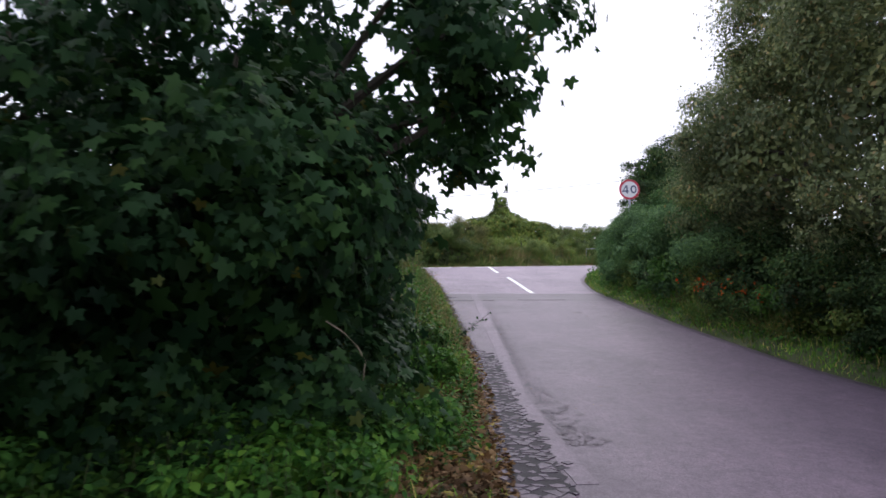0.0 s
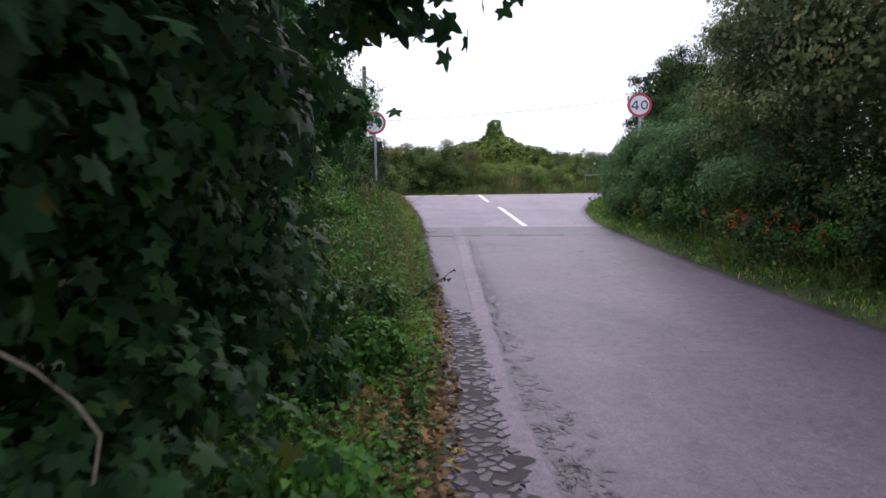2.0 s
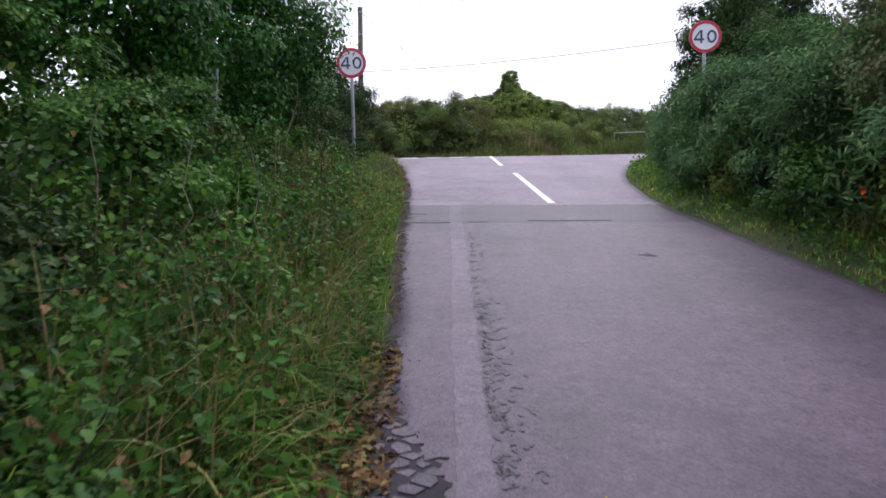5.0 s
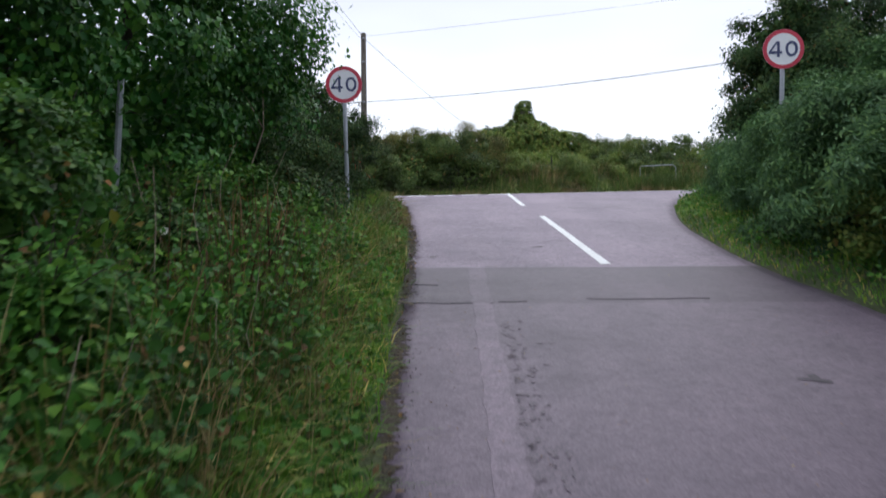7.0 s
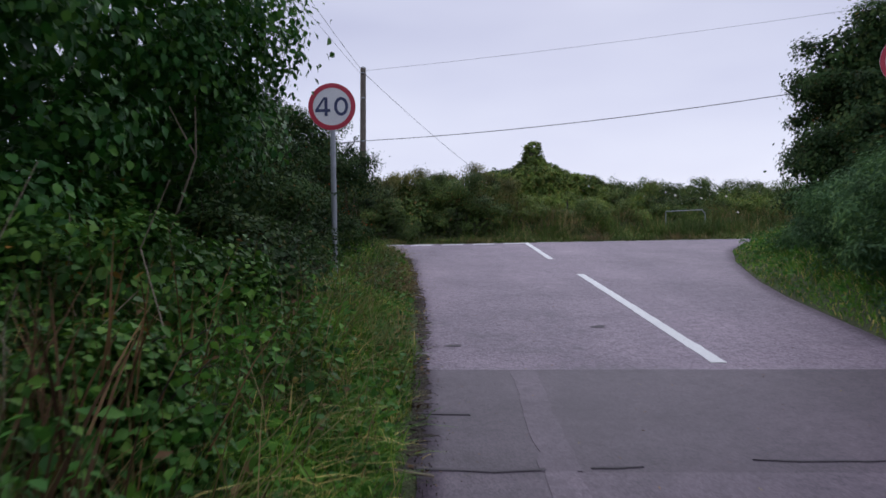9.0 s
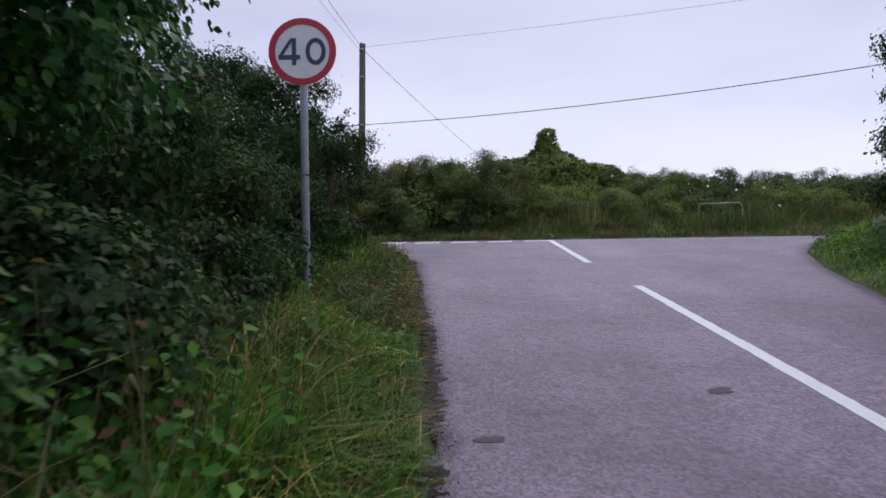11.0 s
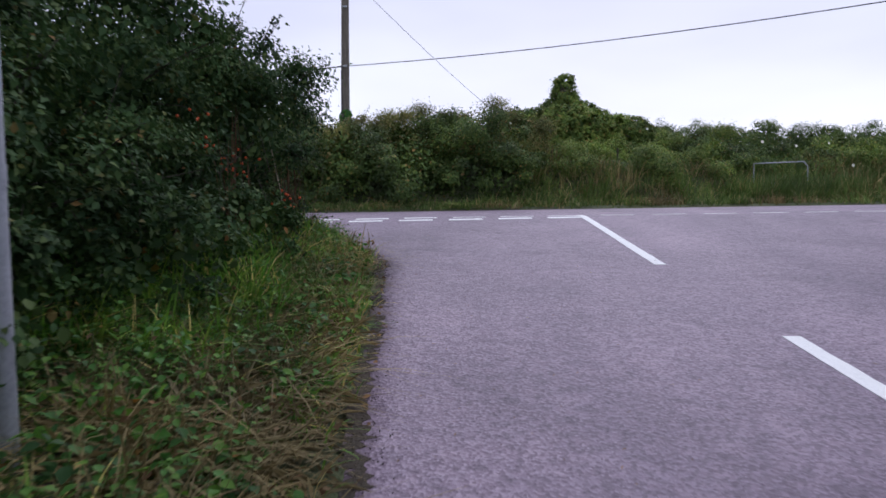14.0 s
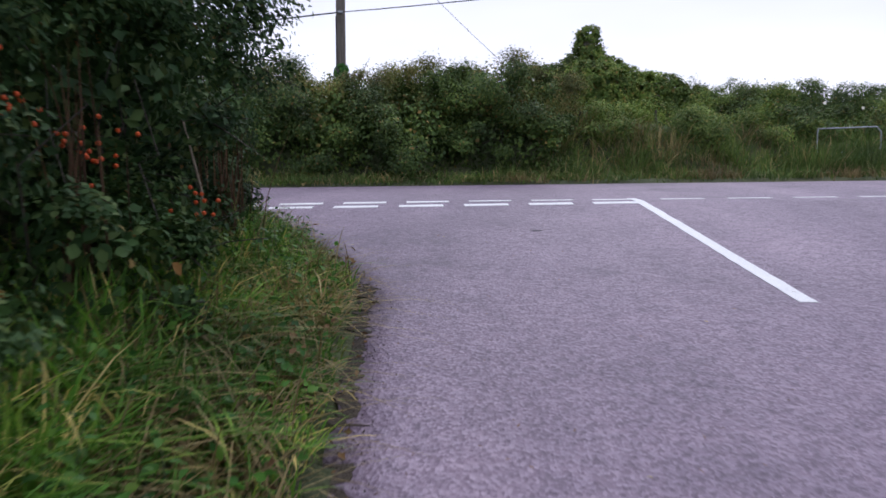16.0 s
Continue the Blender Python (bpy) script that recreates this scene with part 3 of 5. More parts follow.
def ribbon(name, pts, width, material, lift=0.005, seed=0, ragged=0.006, parent=None, step=0.12):
    """A flat strip lying on the road along pts, with slightly uneven edges."""
    rng = np.random.default_rng(seed)
    P = np.array(pts, float)
    seg = np.concatenate([[0], np.cumsum(np.linalg.norm(np.diff(P, axis=0), axis=1))])
    n = max(3, int(seg[-1] / step) + 1)
    s = np.linspace(0, seg[-1], n)
    C = np.stack([np.interp(s, seg, P[:, 0]), np.interp(s, seg, P[:, 1])], 1)
    d = unit(np.gradient(C, axis=0))
    nrm = np.stack([-d[:, 1], d[:, 0]], 1)
    A = C + nrm * (width / 2 + rng.normal(0, ragged, n))[:, None]
    B = C - nrm * (width / 2 + rng.normal(0, ragged, n))[:, None]
    za, zb = road_z(A[:, 0], A[:, 1]) + lift, road_z(B[:, 0], B[:, 1]) + lift
    V = np.concatenate([np.column_stack([A, za]), np.column_stack([B, zb]), np.column_stack([A, za - lift - 0.003]), np.column_stack([B, zb - lift - 0.003])])
    F = []
    for k in range(n - 1):
        F += [(n + k, n + k + 1, k + 1, k), (k, k + 1, 2 * n + k + 1, 2 * n + k), (3 * n + k, 3 * n + k + 1, n + k + 1, n + k)]
    F += [(0, 2 * n, 3 * n, n), (n - 1, 2 * n - 1, 4 * n - 1, 3 * n - 1)]
    me = mesh_from(name, V, F, material)
    return child(name, me, parent) if parent else new(name, me)


def mark(name, pts, width, label, group, seed):
    return tagged(ribbon(name, pts, width, M_PAINT, 0.005, seed, 0.004), label, "road marking", group)


for k, (a, b) in enumerate([((2.555, 19.1), (2.45, 25.12)), ((2.30, 27.85), (2.22, 33.05))]):
    mark("centre_line", [a, b], 0.13, "white painted centre dash on the asphalt lane", "lane centre dashes", 30 + k)
for k in range(10):
    x = 2.165 - 0.885 * k
    y = 32.25 + 0.085 * x
    mark("give_way_dash", [(x, y), (x - 0.6, y - 0.051)], 0.17, "white painted give way dash at the junction", "give way dashes", 50 + k)
    x += 0.06
    y = 32.64 + 0.10 * x
    mark("give_way_dash", [(x, y), (x - 0.6, y - 0.06)], 0.15, "white painted give way dash at the junction", "give way dashes", 70 + k)
for k in range(14):
    x = 2.62 + 0.98 * k
    y = 32.86 + 0.10 * (x - 2.2)
    mark("edge_dash", [(x, y), (x + 0.62, y + 0.062)], 0.11, "short white dash along the main road edge", "main road edge dashes", 90 + k)
ribbon("road_strip_pale", [(1.06, 5.0), (1.0, 5.8), (0.9, 8), (0.92, 10.3), (0.88, 15), (0.86, 16.8)], 0.18, M_TRENCH, 0.004, 5, 0.008)
tagged(bpy.data.objects["road_strip_pale"], "pale worn strip running along the old lane", "road", kind="structure")
tagged(ribbon("road_strip_worn", [(0.86, 16.8), (0.85, 18.8)], 0.2, M_ROAD_OLD, 0.004, 6, 0.008), "worn strip crossing the dark asphalt patch", "road", kind="structure")
for k, (pts, w) in enumerate([([(0.1, 16.83), (0.5, 16.79), (0.78, 16.82)], 0.022), ([(0.05, 17.72), (0.4, 17.70)], 0.018), ([(1.02, 16.84), (1.3, 16.86)], 0.018), ([(1.9, 16.95), (2.5, 16.93), (3.1, 16.96)], 0.008)]):
    tagged(ribbon("road_seam", pts, w, M_SEAM, 0.006, 130 + k, 0.006), "dark tar seam in the asphalt lane", "road seam", "tar seams", "structure")


# soil and crumbled edge creeping onto the lane
for k, (y0, y1) in enumerate([(4.6, 8.4), (8.9, 12.2), (12.8, 16.2), (17.0, 19.4), (19.9, 22.6), (22.9, 25.6), (25.9, 28.2)]):
    ys = np.linspace(y0, y1, 24)
    xs = left_edge(ys) + 0.03
    pts = np.stack([xs, ys + 0.12 * xs * smooth(26, 32, ys)], 1)
    tagged(ribbon("edge_soil", pts, 0.09, M_SOIL, 0.003, 160 + k, 0.03, step=0.03), "dark soil crumbling over the lane edge", "soil", "edge soil", "structure")


# ---- speed signs, pole, wires, gate ----
def cyl(bm, p, q, r, sides=16):
    tube(bm, [p, q], r, r, sides)


def disc(bm, r0, r1, y, thick, sides=48):
    """A flat ring or disc that faces -y."""
    inner, outer, back = [], [], []
    for k in range(sides):
        a = 2 * math.pi * k / sides
        outer.append(bm.verts.new((math.cos(a) * r1, y, math.sin(a) * r1)))
        back.append(bm.verts.new((math.cos(a) * r1, y + thick, math.sin(a) * r1)))
        if r0:
            inner.append(bm.verts.new((math.cos(a) * r0, y, math.sin(a) * r0)))
    for k in range(sides):
        j = (k + 1) % sides
        bm.faces.new((outer[k], outer[j], back[j], back[k]))
        if r0:
            bm.faces.new((outer[k], inner[k], inner[j], outer[j]))
    if not r0:
        bm.faces.new(outer[::-1])
        bm.faces.new(back)
    bmesh.ops.recalc_face_normals(bm, faces=bm.faces[:])


def digit_mesh(ch, x, size):
    """A flat road-sign digit, standing just proud of the plate."""
    bm = bmesh.new()
    h = size * 0.36
    w = size * 0.27
    st = size * 0.115
    y = -0.0055

    def slab(pts, lift):
        front = [bm.verts.new((x + u, y - lift, v)) for u, v in pts]
        back = [bm.verts.new((x + u, y + 0.002, v)) for u, v in pts]
        bm.faces.new(front)
        for k in range(len(pts)):
            j = (k + 1) % len(pts)
            bm.faces.new((front[k], back[k], back[j], front[j]))

    if ch == "0":
        n = 40
        for k in range(n):
            a, b = 2 * math.pi * k / n, 2 * math.pi * (k + 1) / n
            slab([(math.cos(a) * w, math.sin(a) * h), (math.cos(b) * w, math.sin(b) * h),
                  (math.cos(b) * (w - st), math.sin(b) * (h - st)), (math.cos(a) * (w - st), math.sin(a) * (h - st))], 0.0)
    else:
        bar = -h * 0.42
        slab([(w * 0.28, -h), (w * 0.28 + st, -h), (w * 0.28 + st, h), (w * 0.28, h)], 0.0)
        slab([(-w * 1.05, bar - st / 2), (w * 1.1, bar - st / 2), (w * 1.1, bar + st / 2), (-w * 1.05, bar + st / 2)], 0.0006)
        slab([(-w * 1.05, bar + st * 0.3), (-w * 1.05 + st * 0.95, bar + st * 0.3), (w * 0.28 + st * 0.5, h), (w * 0.28 - st * 0.3, h)], 0.0003)
    bmesh.ops.recalc_face_normals(bm, faces=bm.faces[:])
    me = bpy.data.meshes.new("digit")
    bm.to_mesh(me)
    bm.free()
    me.materials.append(M_SIGN_BLACK)
    return me


def speed_sign(x, y, base, centre, radius, label, face=0.0, lean=0.0):
    ob = thing("speed_limit_sign", label, "road sign", "forty signs")
    ob.matrix_world = pose(x, y, base, 0, lean, face)
    h = centre - base
    bm = bmesh.new()
    cyl(bm, (0, 0.045, -0.3), (0, 0.045, h + radius * 0.55), 0.038, 20)
    part("post", bm, M_GALV, ob, "grey galvanised steel post")
    bm = bmesh.new()
    cyl(bm, (0, 0.045, 1.02), (0, 0.045, 1.1), 0.041, 20)
    part("collar", bm, M_GALV, ob)
    bm = bmesh.new()
    cyl(bm, (0, 0.045, h * 0.73), (0, 0.045, h * 0.73 + 0.03), 0.042, 20)
    part("collar", bm, M_GALV, ob)
    bm = bmesh.new()
    disc(bm, 0, radius, 0, 0.004)
    plate = part("plate", bm, M_SIGN_WHITE, ob, "white round reflective plate")
    plate.location = (0, 0, h)
    bm = bmesh.new()
    disc(bm, radius * 0.8, radius * 0.995, -0.004, 0.0035)
    part("red_ring", bm, M_SIGN_RED, plate, "red ring")
    for ch, dx in (("4", -0.40), ("0", 0.40)):
        child("digit", digit_mesh(ch, dx * radius * 0.98, radius * 1.1), plate, "dark blue-black digit " + ch)
    for dz in (-0.4, 0.4):
        bm = bmesh.new()
        bmesh.ops.create_cube(bm, size=1, matrix=Matrix.Translation((0, 0.03, dz * radius)) @ Matrix.Diagonal((0.11, 0.05, 0.035, 1)))
        bmesh.ops.bevel(bm, geom=bm.edges[:], offset=0.004, segments=1, affect="EDGES")
        part("clip", bm, M_GALV, plate)
    return ob


speed_sign(-1.42, 22.55, 2.6, 5.07, 0.333, "round 40 speed sign, red ring, grey post in grass verge", 2, -0.9)
speed_sign(6.33, 22.3, 2.6, 5.53, 0.345, "round 40 speed sign with red ring rising out of the hedge", -6, 0)


def wire(name, a, b, sag, r, label, steps=28):
    bm = bmesh.new()
    a, b = Vector(a), Vector(b)
    pts = []
    for k in range(steps + 1):
        t = k / steps
        p = a.lerp(b, t)
        p.z -= sag * 4 * t * (1 - t)
        pts.append(p)
    tube(bm, pts, r, r, 5)
    me = bpy.data.meshes.new(name)
    bm.to_mesh(me)
    bm.free()
    me.materials.append(M_WIRE)
    return tagged(new(name, me), label, "overhead wire", "overhead wires")


PX, PY = -3.95, 42.3
pole = thing("telegraph_pole", "weathered wooden telegraph pole with ivy at its foot", "telegraph pole")
bm = bmesh.new()
tube(bm, [(PX, PY, 3.4), (PX, PY, 7), (PX + 0.02, PY, 11.55)], 0.16, 0.12, 16)
part("shaft", bm, M_WOOD, pole)
bm = bmesh.new()
tube(bm, [(PX + 0.02, PY, 11.55), (PX + 0.02, PY, 11.62)], 0.14, 0.05, 16)
part("cap", bm, M_GALV, pole, "dull metal cap")
for z, dy in ((11.3, -0.14), (8.3, -0.16), (10.2, -0.15)):
    bm = bmesh.new()
    tube(bm, [(PX - 0.04, PY + dy - 0.02, z), (PX + 0.1, PY + dy - 0.02, z)], 0.035, 0.035, 8)
    part("bracket", bm, M_GALV, pole)
bm = bmesh.new()
tube(bm, [(PX - 0.1, PY - 0.13, 4.2), (PX - 0.1, PY - 0.12, 8.2)], 0.018, 0.018, 6)
part("cable_guard", bm, M_WIRE, pole)
rng = np.random.default_rng(77)
n = 900
zz = rng.uniform(3.9, 6.9, n)
aa = rng.uniform(0, 2 * math.pi, n)
rr = 0.17 + rng.uniform(0, 0.22, n) * smooth(7.0, 5.2, zz)
D = np.stack([np.cos(aa), np.sin(aa), np.zeros(n)], 1)
child("ivy", leaf_mesh("ivy", np.stack([PX + D[:, 0] * rr, PY + D[:, 1] * rr, zz], 1), D + rng.normal(0, 0.4, (n, 3)), 0.13, IVY, L_IVY, rng), pole, "green ivy climbing the pole")

wire("overhead_wire", (PX, PY - 0.16, 8.3), (26, 30.0, 10.25), 0.75, 0.014, "thick black wire slung from the pole over the road")
wire("overhead_wire", (PX, PY - 0.16, 8.3), (-30, 50, 9.5), 0.5, 0.022, "thick black wire slung away from the pole")
wire("overhead_wire", (PX, PY - 0.1, 11.4), (40, 32.0, 14.5), 0.6, 0.0055, "thin wire from the pole top over the road")
wire("overhead_wire", (PX, PY - 0.1, 11.4), (-6.5, 2, 13.2), 0.6, 0.007, "thin wire from the pole top along the lane")
wire("overhead_wire", (PX, PY - 0.1, 11.2), (-7.4, 2, 12.8), 0.6, 0.0055, "thin wire from the pole top along the lane")
wire("overhead_wire", (PX, PY + 0.1, 11.4), (3.6, 62, 8.2), 0.25, 0.010, "thin wire falling away behind the bank")

gate = thing("field_gate", "grey metal field gate half hidden in long grass", "gate")
for a, b, r in [((8.68, 41.3, 5.03), (10.2, 41.3, 5.09), 0.02), ((8.68, 41.3, 4.2), (8.68, 41.3, 5.03), 0.02), ((10.2, 41.3, 5.09), (10.32, 41.3, 4.95), 0.018), ((10.32, 41.3, 4.95), (10.34, 41.3, 4.2), 0.018), ((8.68, 41.3, 4.4), (10.33, 41.3, 4.42), 0.014)]:
    bm = bmesh.new()
    cyl(bm, a, b, r, 10)
    part("bar", bm, M_GALV, gate)


gate.location = (0.32, 0.3, 0.04)


# ---- trees and hedges ----
bush("sycamore_tree", "large dark green sycamore with broad lobed leaves overhanging the verge", "tree",
     [(-1.35, 6.7, 2.9, 1.3, 1.5, 1.2), (-1.9, 5.5, 4.1, 1.9, 2.0, 1.4),
      (-0.75, 6.3, 3.9, 1.2, 1.3, 0.9), (-3.3, 4.8, 1.8, 1.6, 1.8, 1.5), (-1.3, 6.2, 5.4, 2.0, 2.0, 1.2),
      (0.2, 5.9, 4.2, 0.75, 0.9, 0.6), (0.3, 5.2, 3.15, 0.3, 0.35, 0.4), (-1.1, 8.7, 3.1, 0.6, 0.9, 0.55), (-1.8, 8.4, 3.2, 1.0, 1.0, 0.9),
      (-0.55, 7.9, 2.7, 0.4, 0.5, 0.35), (0.08, 4.6, 3.05, 0.14, 0.25, 0.18), (0.25, 4.7, 3.55, 0.25, 0.3, 0.22), (-0.3, 5.4, 4.3, 0.8, 0.8, 0.5)],
     15000, LOBED, 0.145, L_SYC, 11, inner=0.05, trunk=(-3.1, 6.0, 0.2, 0.2), limbs=13, shoots=30, shoot=0.3, droop=0.9, clump_size=0.34, cover=0.72, depth=0.3)
bush("sycamore_tree", "thin shaded sycamore crown with sky showing between its leaves", "tree",
     [(-3.6, 6.6, 4.3, 1.9, 2.2, 2.0), (-2.9, 3.6, 3.5, 1.3, 1.4, 1.5), (-3.0, 4.4, 5.2, 1.8, 1.8, 1.3), (-3.7, 5.4, 2.6, 1.2, 1.4, 1.2)],
     4600, LOBED, 0.15, L_SYC, 17, inner=0.03, trunk=(-4.0, 5.4, 0.2, 0.12), limbs=9, shoots=30, shoot=0.4, droop=0.9, clump_size=0.3, cover=0.5, depth=0.3)
bush("sycamore_sapling", "dense dark sycamore growth with broad leaves down to the ground", "tree",
     [(-1.2, 5.3, 0.95, 0.75, 0.9, 0.7), (-0.95, 6.7, 1.05, 0.55, 0.9, 0.65), (-2.2, 4.6, 1.1, 0.9, 0.9, 0.8), (-1.55, 5.7, 1.4, 1.1, 1.5, 1.2), (-1.6, 4.6, 2.3, 1.15, 1.3, 1.3), (-1.5, 7.2, 1.4, 0.95, 1.1, 1.1), (-2.6, 5.0, 1.3, 1.2, 1.3, 1.2), (-1.3, 6.4, 2.5, 1.0, 1.2, 0.9), (-3.6, 5.2, 1.5, 1.2, 1.4, 1.4)],
     17000, LOBED, 0.128, L_SYC, 13, inner=0.25, trunk=(-2.0, 5.9, 0.3, 0.07), limbs=6, shoots=20, shoot=0.3, droop=0.9, clump_size=0.36, cover=1.0, depth=0.2)
# Background behind the sycamore, its unseen end added to block light from the left.
bush("sycamore_tree", "shaded sycamore thicket closing the back of the verge", "tree",
     [(-5.2, 4.5, 2.2, 1.5, 1.8, 2.0), (-5.4, 7.2, 2.3, 1.6, 1.9, 1.9), (-4.8, 9.6, 2.5, 1.5, 1.8, 1.8), (-5.0, 2.0, 2.4, 1.4, 1.8, 2.4), (-4.9, 12.0, 3.2, 1.6, 1.8, 2.0)],
     7000, LOBED, 0.19, L_SYC, 14, inner=0.12, trunk=(-5.3, 6.8, 0.2, 0.17), limbs=9, shoots=20, shoot=0.5, droop=0.9, clump_size=0.5, cover=1.0, depth=0.3)

# Never in view: continues the thicket behind the camera, added to block skylight.
bush("sycamore_tree", "unseen sycamore added behind the lane start to block light", "tree",
     [(-2.6, 0.0, 3.2, 1.5, 2.0, 2.4), (-2.4, -3.0, 3.0, 1.5, 2.0, 2.6), (-2.0, -1.0, 6.0, 2.4, 2.6, 1.4), (-4.2, -1.0, 3.0, 1.6, 2.6, 2.6), (-1.2, -4.0, 6.0, 2.2, 2.4, 1.4)],
     7000, LOBED, 0.2, L_SYC, 15, inner=0.2, trunk=(-3.6, -1.4, -0.2, 0.18), limbs=6, shoots=0, droop=0.9, clump_size=0.5, cover=0.9, depth=0.3)
# Out of view on the right: continues the hedge, added to limit the skylight.
bush("elder_tree", "unseen grey-green elder added beside the lane start to limit skylight", "tree",
     [(8.6, 3.2, 2.0, 1.6, 2.0, 1.9), (8.8, 0.0, 1.8, 1.6, 2.0, 2.0), (8.6, -3.2, 1.5, 1.6, 2.0, 2.0)],
     9000, PLAIN, 0.13, L_ELD, 16, trunk=(8.8, 0.4, -0.1, 0.17), limbs=6, shoots=0, clump_size=0.4)

bush("ivy_clad_tree", "ivy-covered tree with glossy green clumps behind the verge", "tree",
     [(-2.95, 17.2, 4.5, 1.25, 1.5, 1.4), (-2.9, 18.8, 4.7, 1.2, 1.3, 1.4), (-3.4, 15.6, 4.6, 1.2, 1.4, 1.3), (-3.3, 17.6, 6.3, 1.4, 1.7, 1.5),
      (-3.9, 15.8, 6.2, 1.6, 1.6, 1.5), (-2.7, 19.6, 4.0, 0.9, 1.0, 1.3), (-4.3, 14.4, 5.0, 1.4, 1.4, 1.8), (-3.1, 16.6, 3.0, 1.1, 1.6, 1.0), (-2.35, 18.9, 5.0, 0.85, 0.9, 0.9)],
     66000, OVAL, 0.07, L_IVY, 12, trunk=(-3.4, 17.2, 2.1, 0.2), limbs=8, shoots=60, shoot=0.3, clump_size=0.42, cover=0.9, depth=0.24, droop=0.7)


def left_hedge(name, label, ys, seed, mat_leaf, shape, size, leaves, top=2.7, extra=()):
    rng = np.random.default_rng(seed)
    blobs = []
    for y in ys:
        face = float(np.interp(y, (18, 20, 24, 25.5, 26.5, 28, 30, 32.5), (-1.65, -1.6, -1.9, -2.05, -2.05, -2.05, -2.85, -4.1)))
        g = float(road_z(face, y))
        blobs.append((face - 1.1, y, g + 0.9, 1.15, 1.1, 1.15))
        blobs.append((face - 0.95 + rng.normal(0, 0.12), y + 0.3, g + top - 1.0 + rng.normal(0, 0.15), 0.95, 1.0, 1.0))
        blobs.append((face - 2.3, y + 0.2, g + top - 0.6, 1.2, 1.2, 1.1))
    return bush(name, label, "hedge", blobs + list(extra), leaves, shape, size, mat_leaf, seed, limbs=6, shoots=340, shoot=0.55, clump_size=0.3, depth=0.26, loose=0.08)


left_hedge("hawthorn_bush", "dense dark green hawthorn bush behind the speed sign", (20.3, 21.9, 23.5), 21, L_HAW, PLAIN, 0.058, 56000, 2.35)
left_hedge("hawthorn_bush", "tall dark green hawthorn bush with loose outer sprays", (25.0, 26.6, 28.0), 22, L_HAW, PLAIN, 0.058, 76000, 3.0,
           [(-2.55, 28.1, 5.0, 0.8, 0.9, 0.75), (-2.7, 26.2, 5.15, 0.8, 0.9, 0.75), (-2.3, 27.2, 4.3, 0.7, 0.9, 0.7)])
left_hedge("rose_bush", "dark green wild rose bush at the road corner", (29.4, 30.8, 32.2), 23, L_HAW, PLAIN, 0.06, 42000, 2.2)
# Foot brambles wear the darker L_HAW, which puts the hedge's shade into their colour.
for k, (x, y, h, r) in enumerate([(-1.75, 20.2, 0.75, 0.6), (-1.95, 21.5, 0.8, 0.6), (-2.0, 23.0, 0.7, 0.6), (-1.85, 24.6, 0.8, 0.6), (-1.85, 26.2, 0.75, 0.5), (-2.15, 27.6, 0.75, 0.5), (-2.65, 28.9, 0.75, 0.5)]):
    g = float(ground_z(x, y))
    bush("bramble_bush", "low dark bramble growth at the foot of the hedge", "shrub", [(x, y, g + h * 0.4, r, r * 1.2, h * 0.65), (x - 0.2, y + 0.4, g + h * 0.6, r * 0.8, r, h * 0.5)],
         5200, OVAL, 0.042, L_HAW, 660 + k, inner=0.12, limbs=2, shoots=30, shoot=0.35, group="hedge foot brambles", clump_size=0.16, depth=0.25, low=-0.3, stems=False)

bush("elder_tree", "tall grey-green elder tree leaning over the lane edge", "tree",
     [(6.7, 9.2, 4.3, 1.9, 2.2, 2.4), (6.5, 12.3, 4.5, 1.7, 2.0, 2.0), (7.3, 10.8, 6.8, 2.1, 2.6, 1.7), (7.6, 7.6, 6.4, 2.4, 2.4, 2.2), (5.55, 12.8, 5.3, 1.0, 1.3, 0.8), (8.0, 10.5, 3.5, 1.6, 2.4, 2.4), (7.2, 6.2, 3.2, 1.5, 1.8, 2.0)],
     110000, PLAIN, 0.074, L_ELD, 31, inner=0.3, trunk=(7.2, 10.2, 0.9, 0.22), limbs=10, shoots=320, shoot=0.45, clump_size=0.5, depth=0.3)
bush("elder_tree", "grey-green elder tree with an uneven crown in the hedge", "tree",
     [(6.9, 14.6, 4.4, 1.7, 1.8, 2.0), (7.4, 15.6, 5.6, 1.6, 1.7, 1.4), (8.2, 13.4, 6.6, 1.8, 2.0, 1.8)],
     50000, PLAIN, 0.072, L_ELD, 32, inner=0.3, trunk=(7.5, 14.6, 1.5, 0.18), limbs=7, shoots=150, shoot=0.45, clump_size=0.4, depth=0.24)
bush("hedge_bush", "low dark leafy bush under the roadside trees", "hedge",
     [(6.6, 8.4, 1.5, 1.0, 1.6, 1.1), (6.5, 10.6, 1.7, 1.05, 1.6, 1.1), (6.1, 12.8, 2.0, 0.95, 1.5, 1.1), (7.4, 11.5, 2.4, 1.0, 2.4, 1.4), (7.2, 6.6, 1.4, 1.1, 1.4, 1.1)],
     44000, PLAIN, 0.065, L_HAW, 33, limbs=6, shoots=120, shoot=0.4)
bush("gorse_bush", "dense dark green gorse bush at the lane edge", "hedge",
     [(6.0, 15.0, 2.4, 1.2, 1.4, 1.2), (6.0, 16.9, 2.6, 1.4, 1.4, 1.4), (6.6, 16.0, 3.6, 1.3, 1.6, 1.1), (7.3, 18.0, 3.6, 1.4, 1.4, 1.3)],
     72000, NARROW, 0.10, L_GORSE, 34, limbs=6, shoots=160, shoot=0.3, clump_size=0.3, depth=0.2)
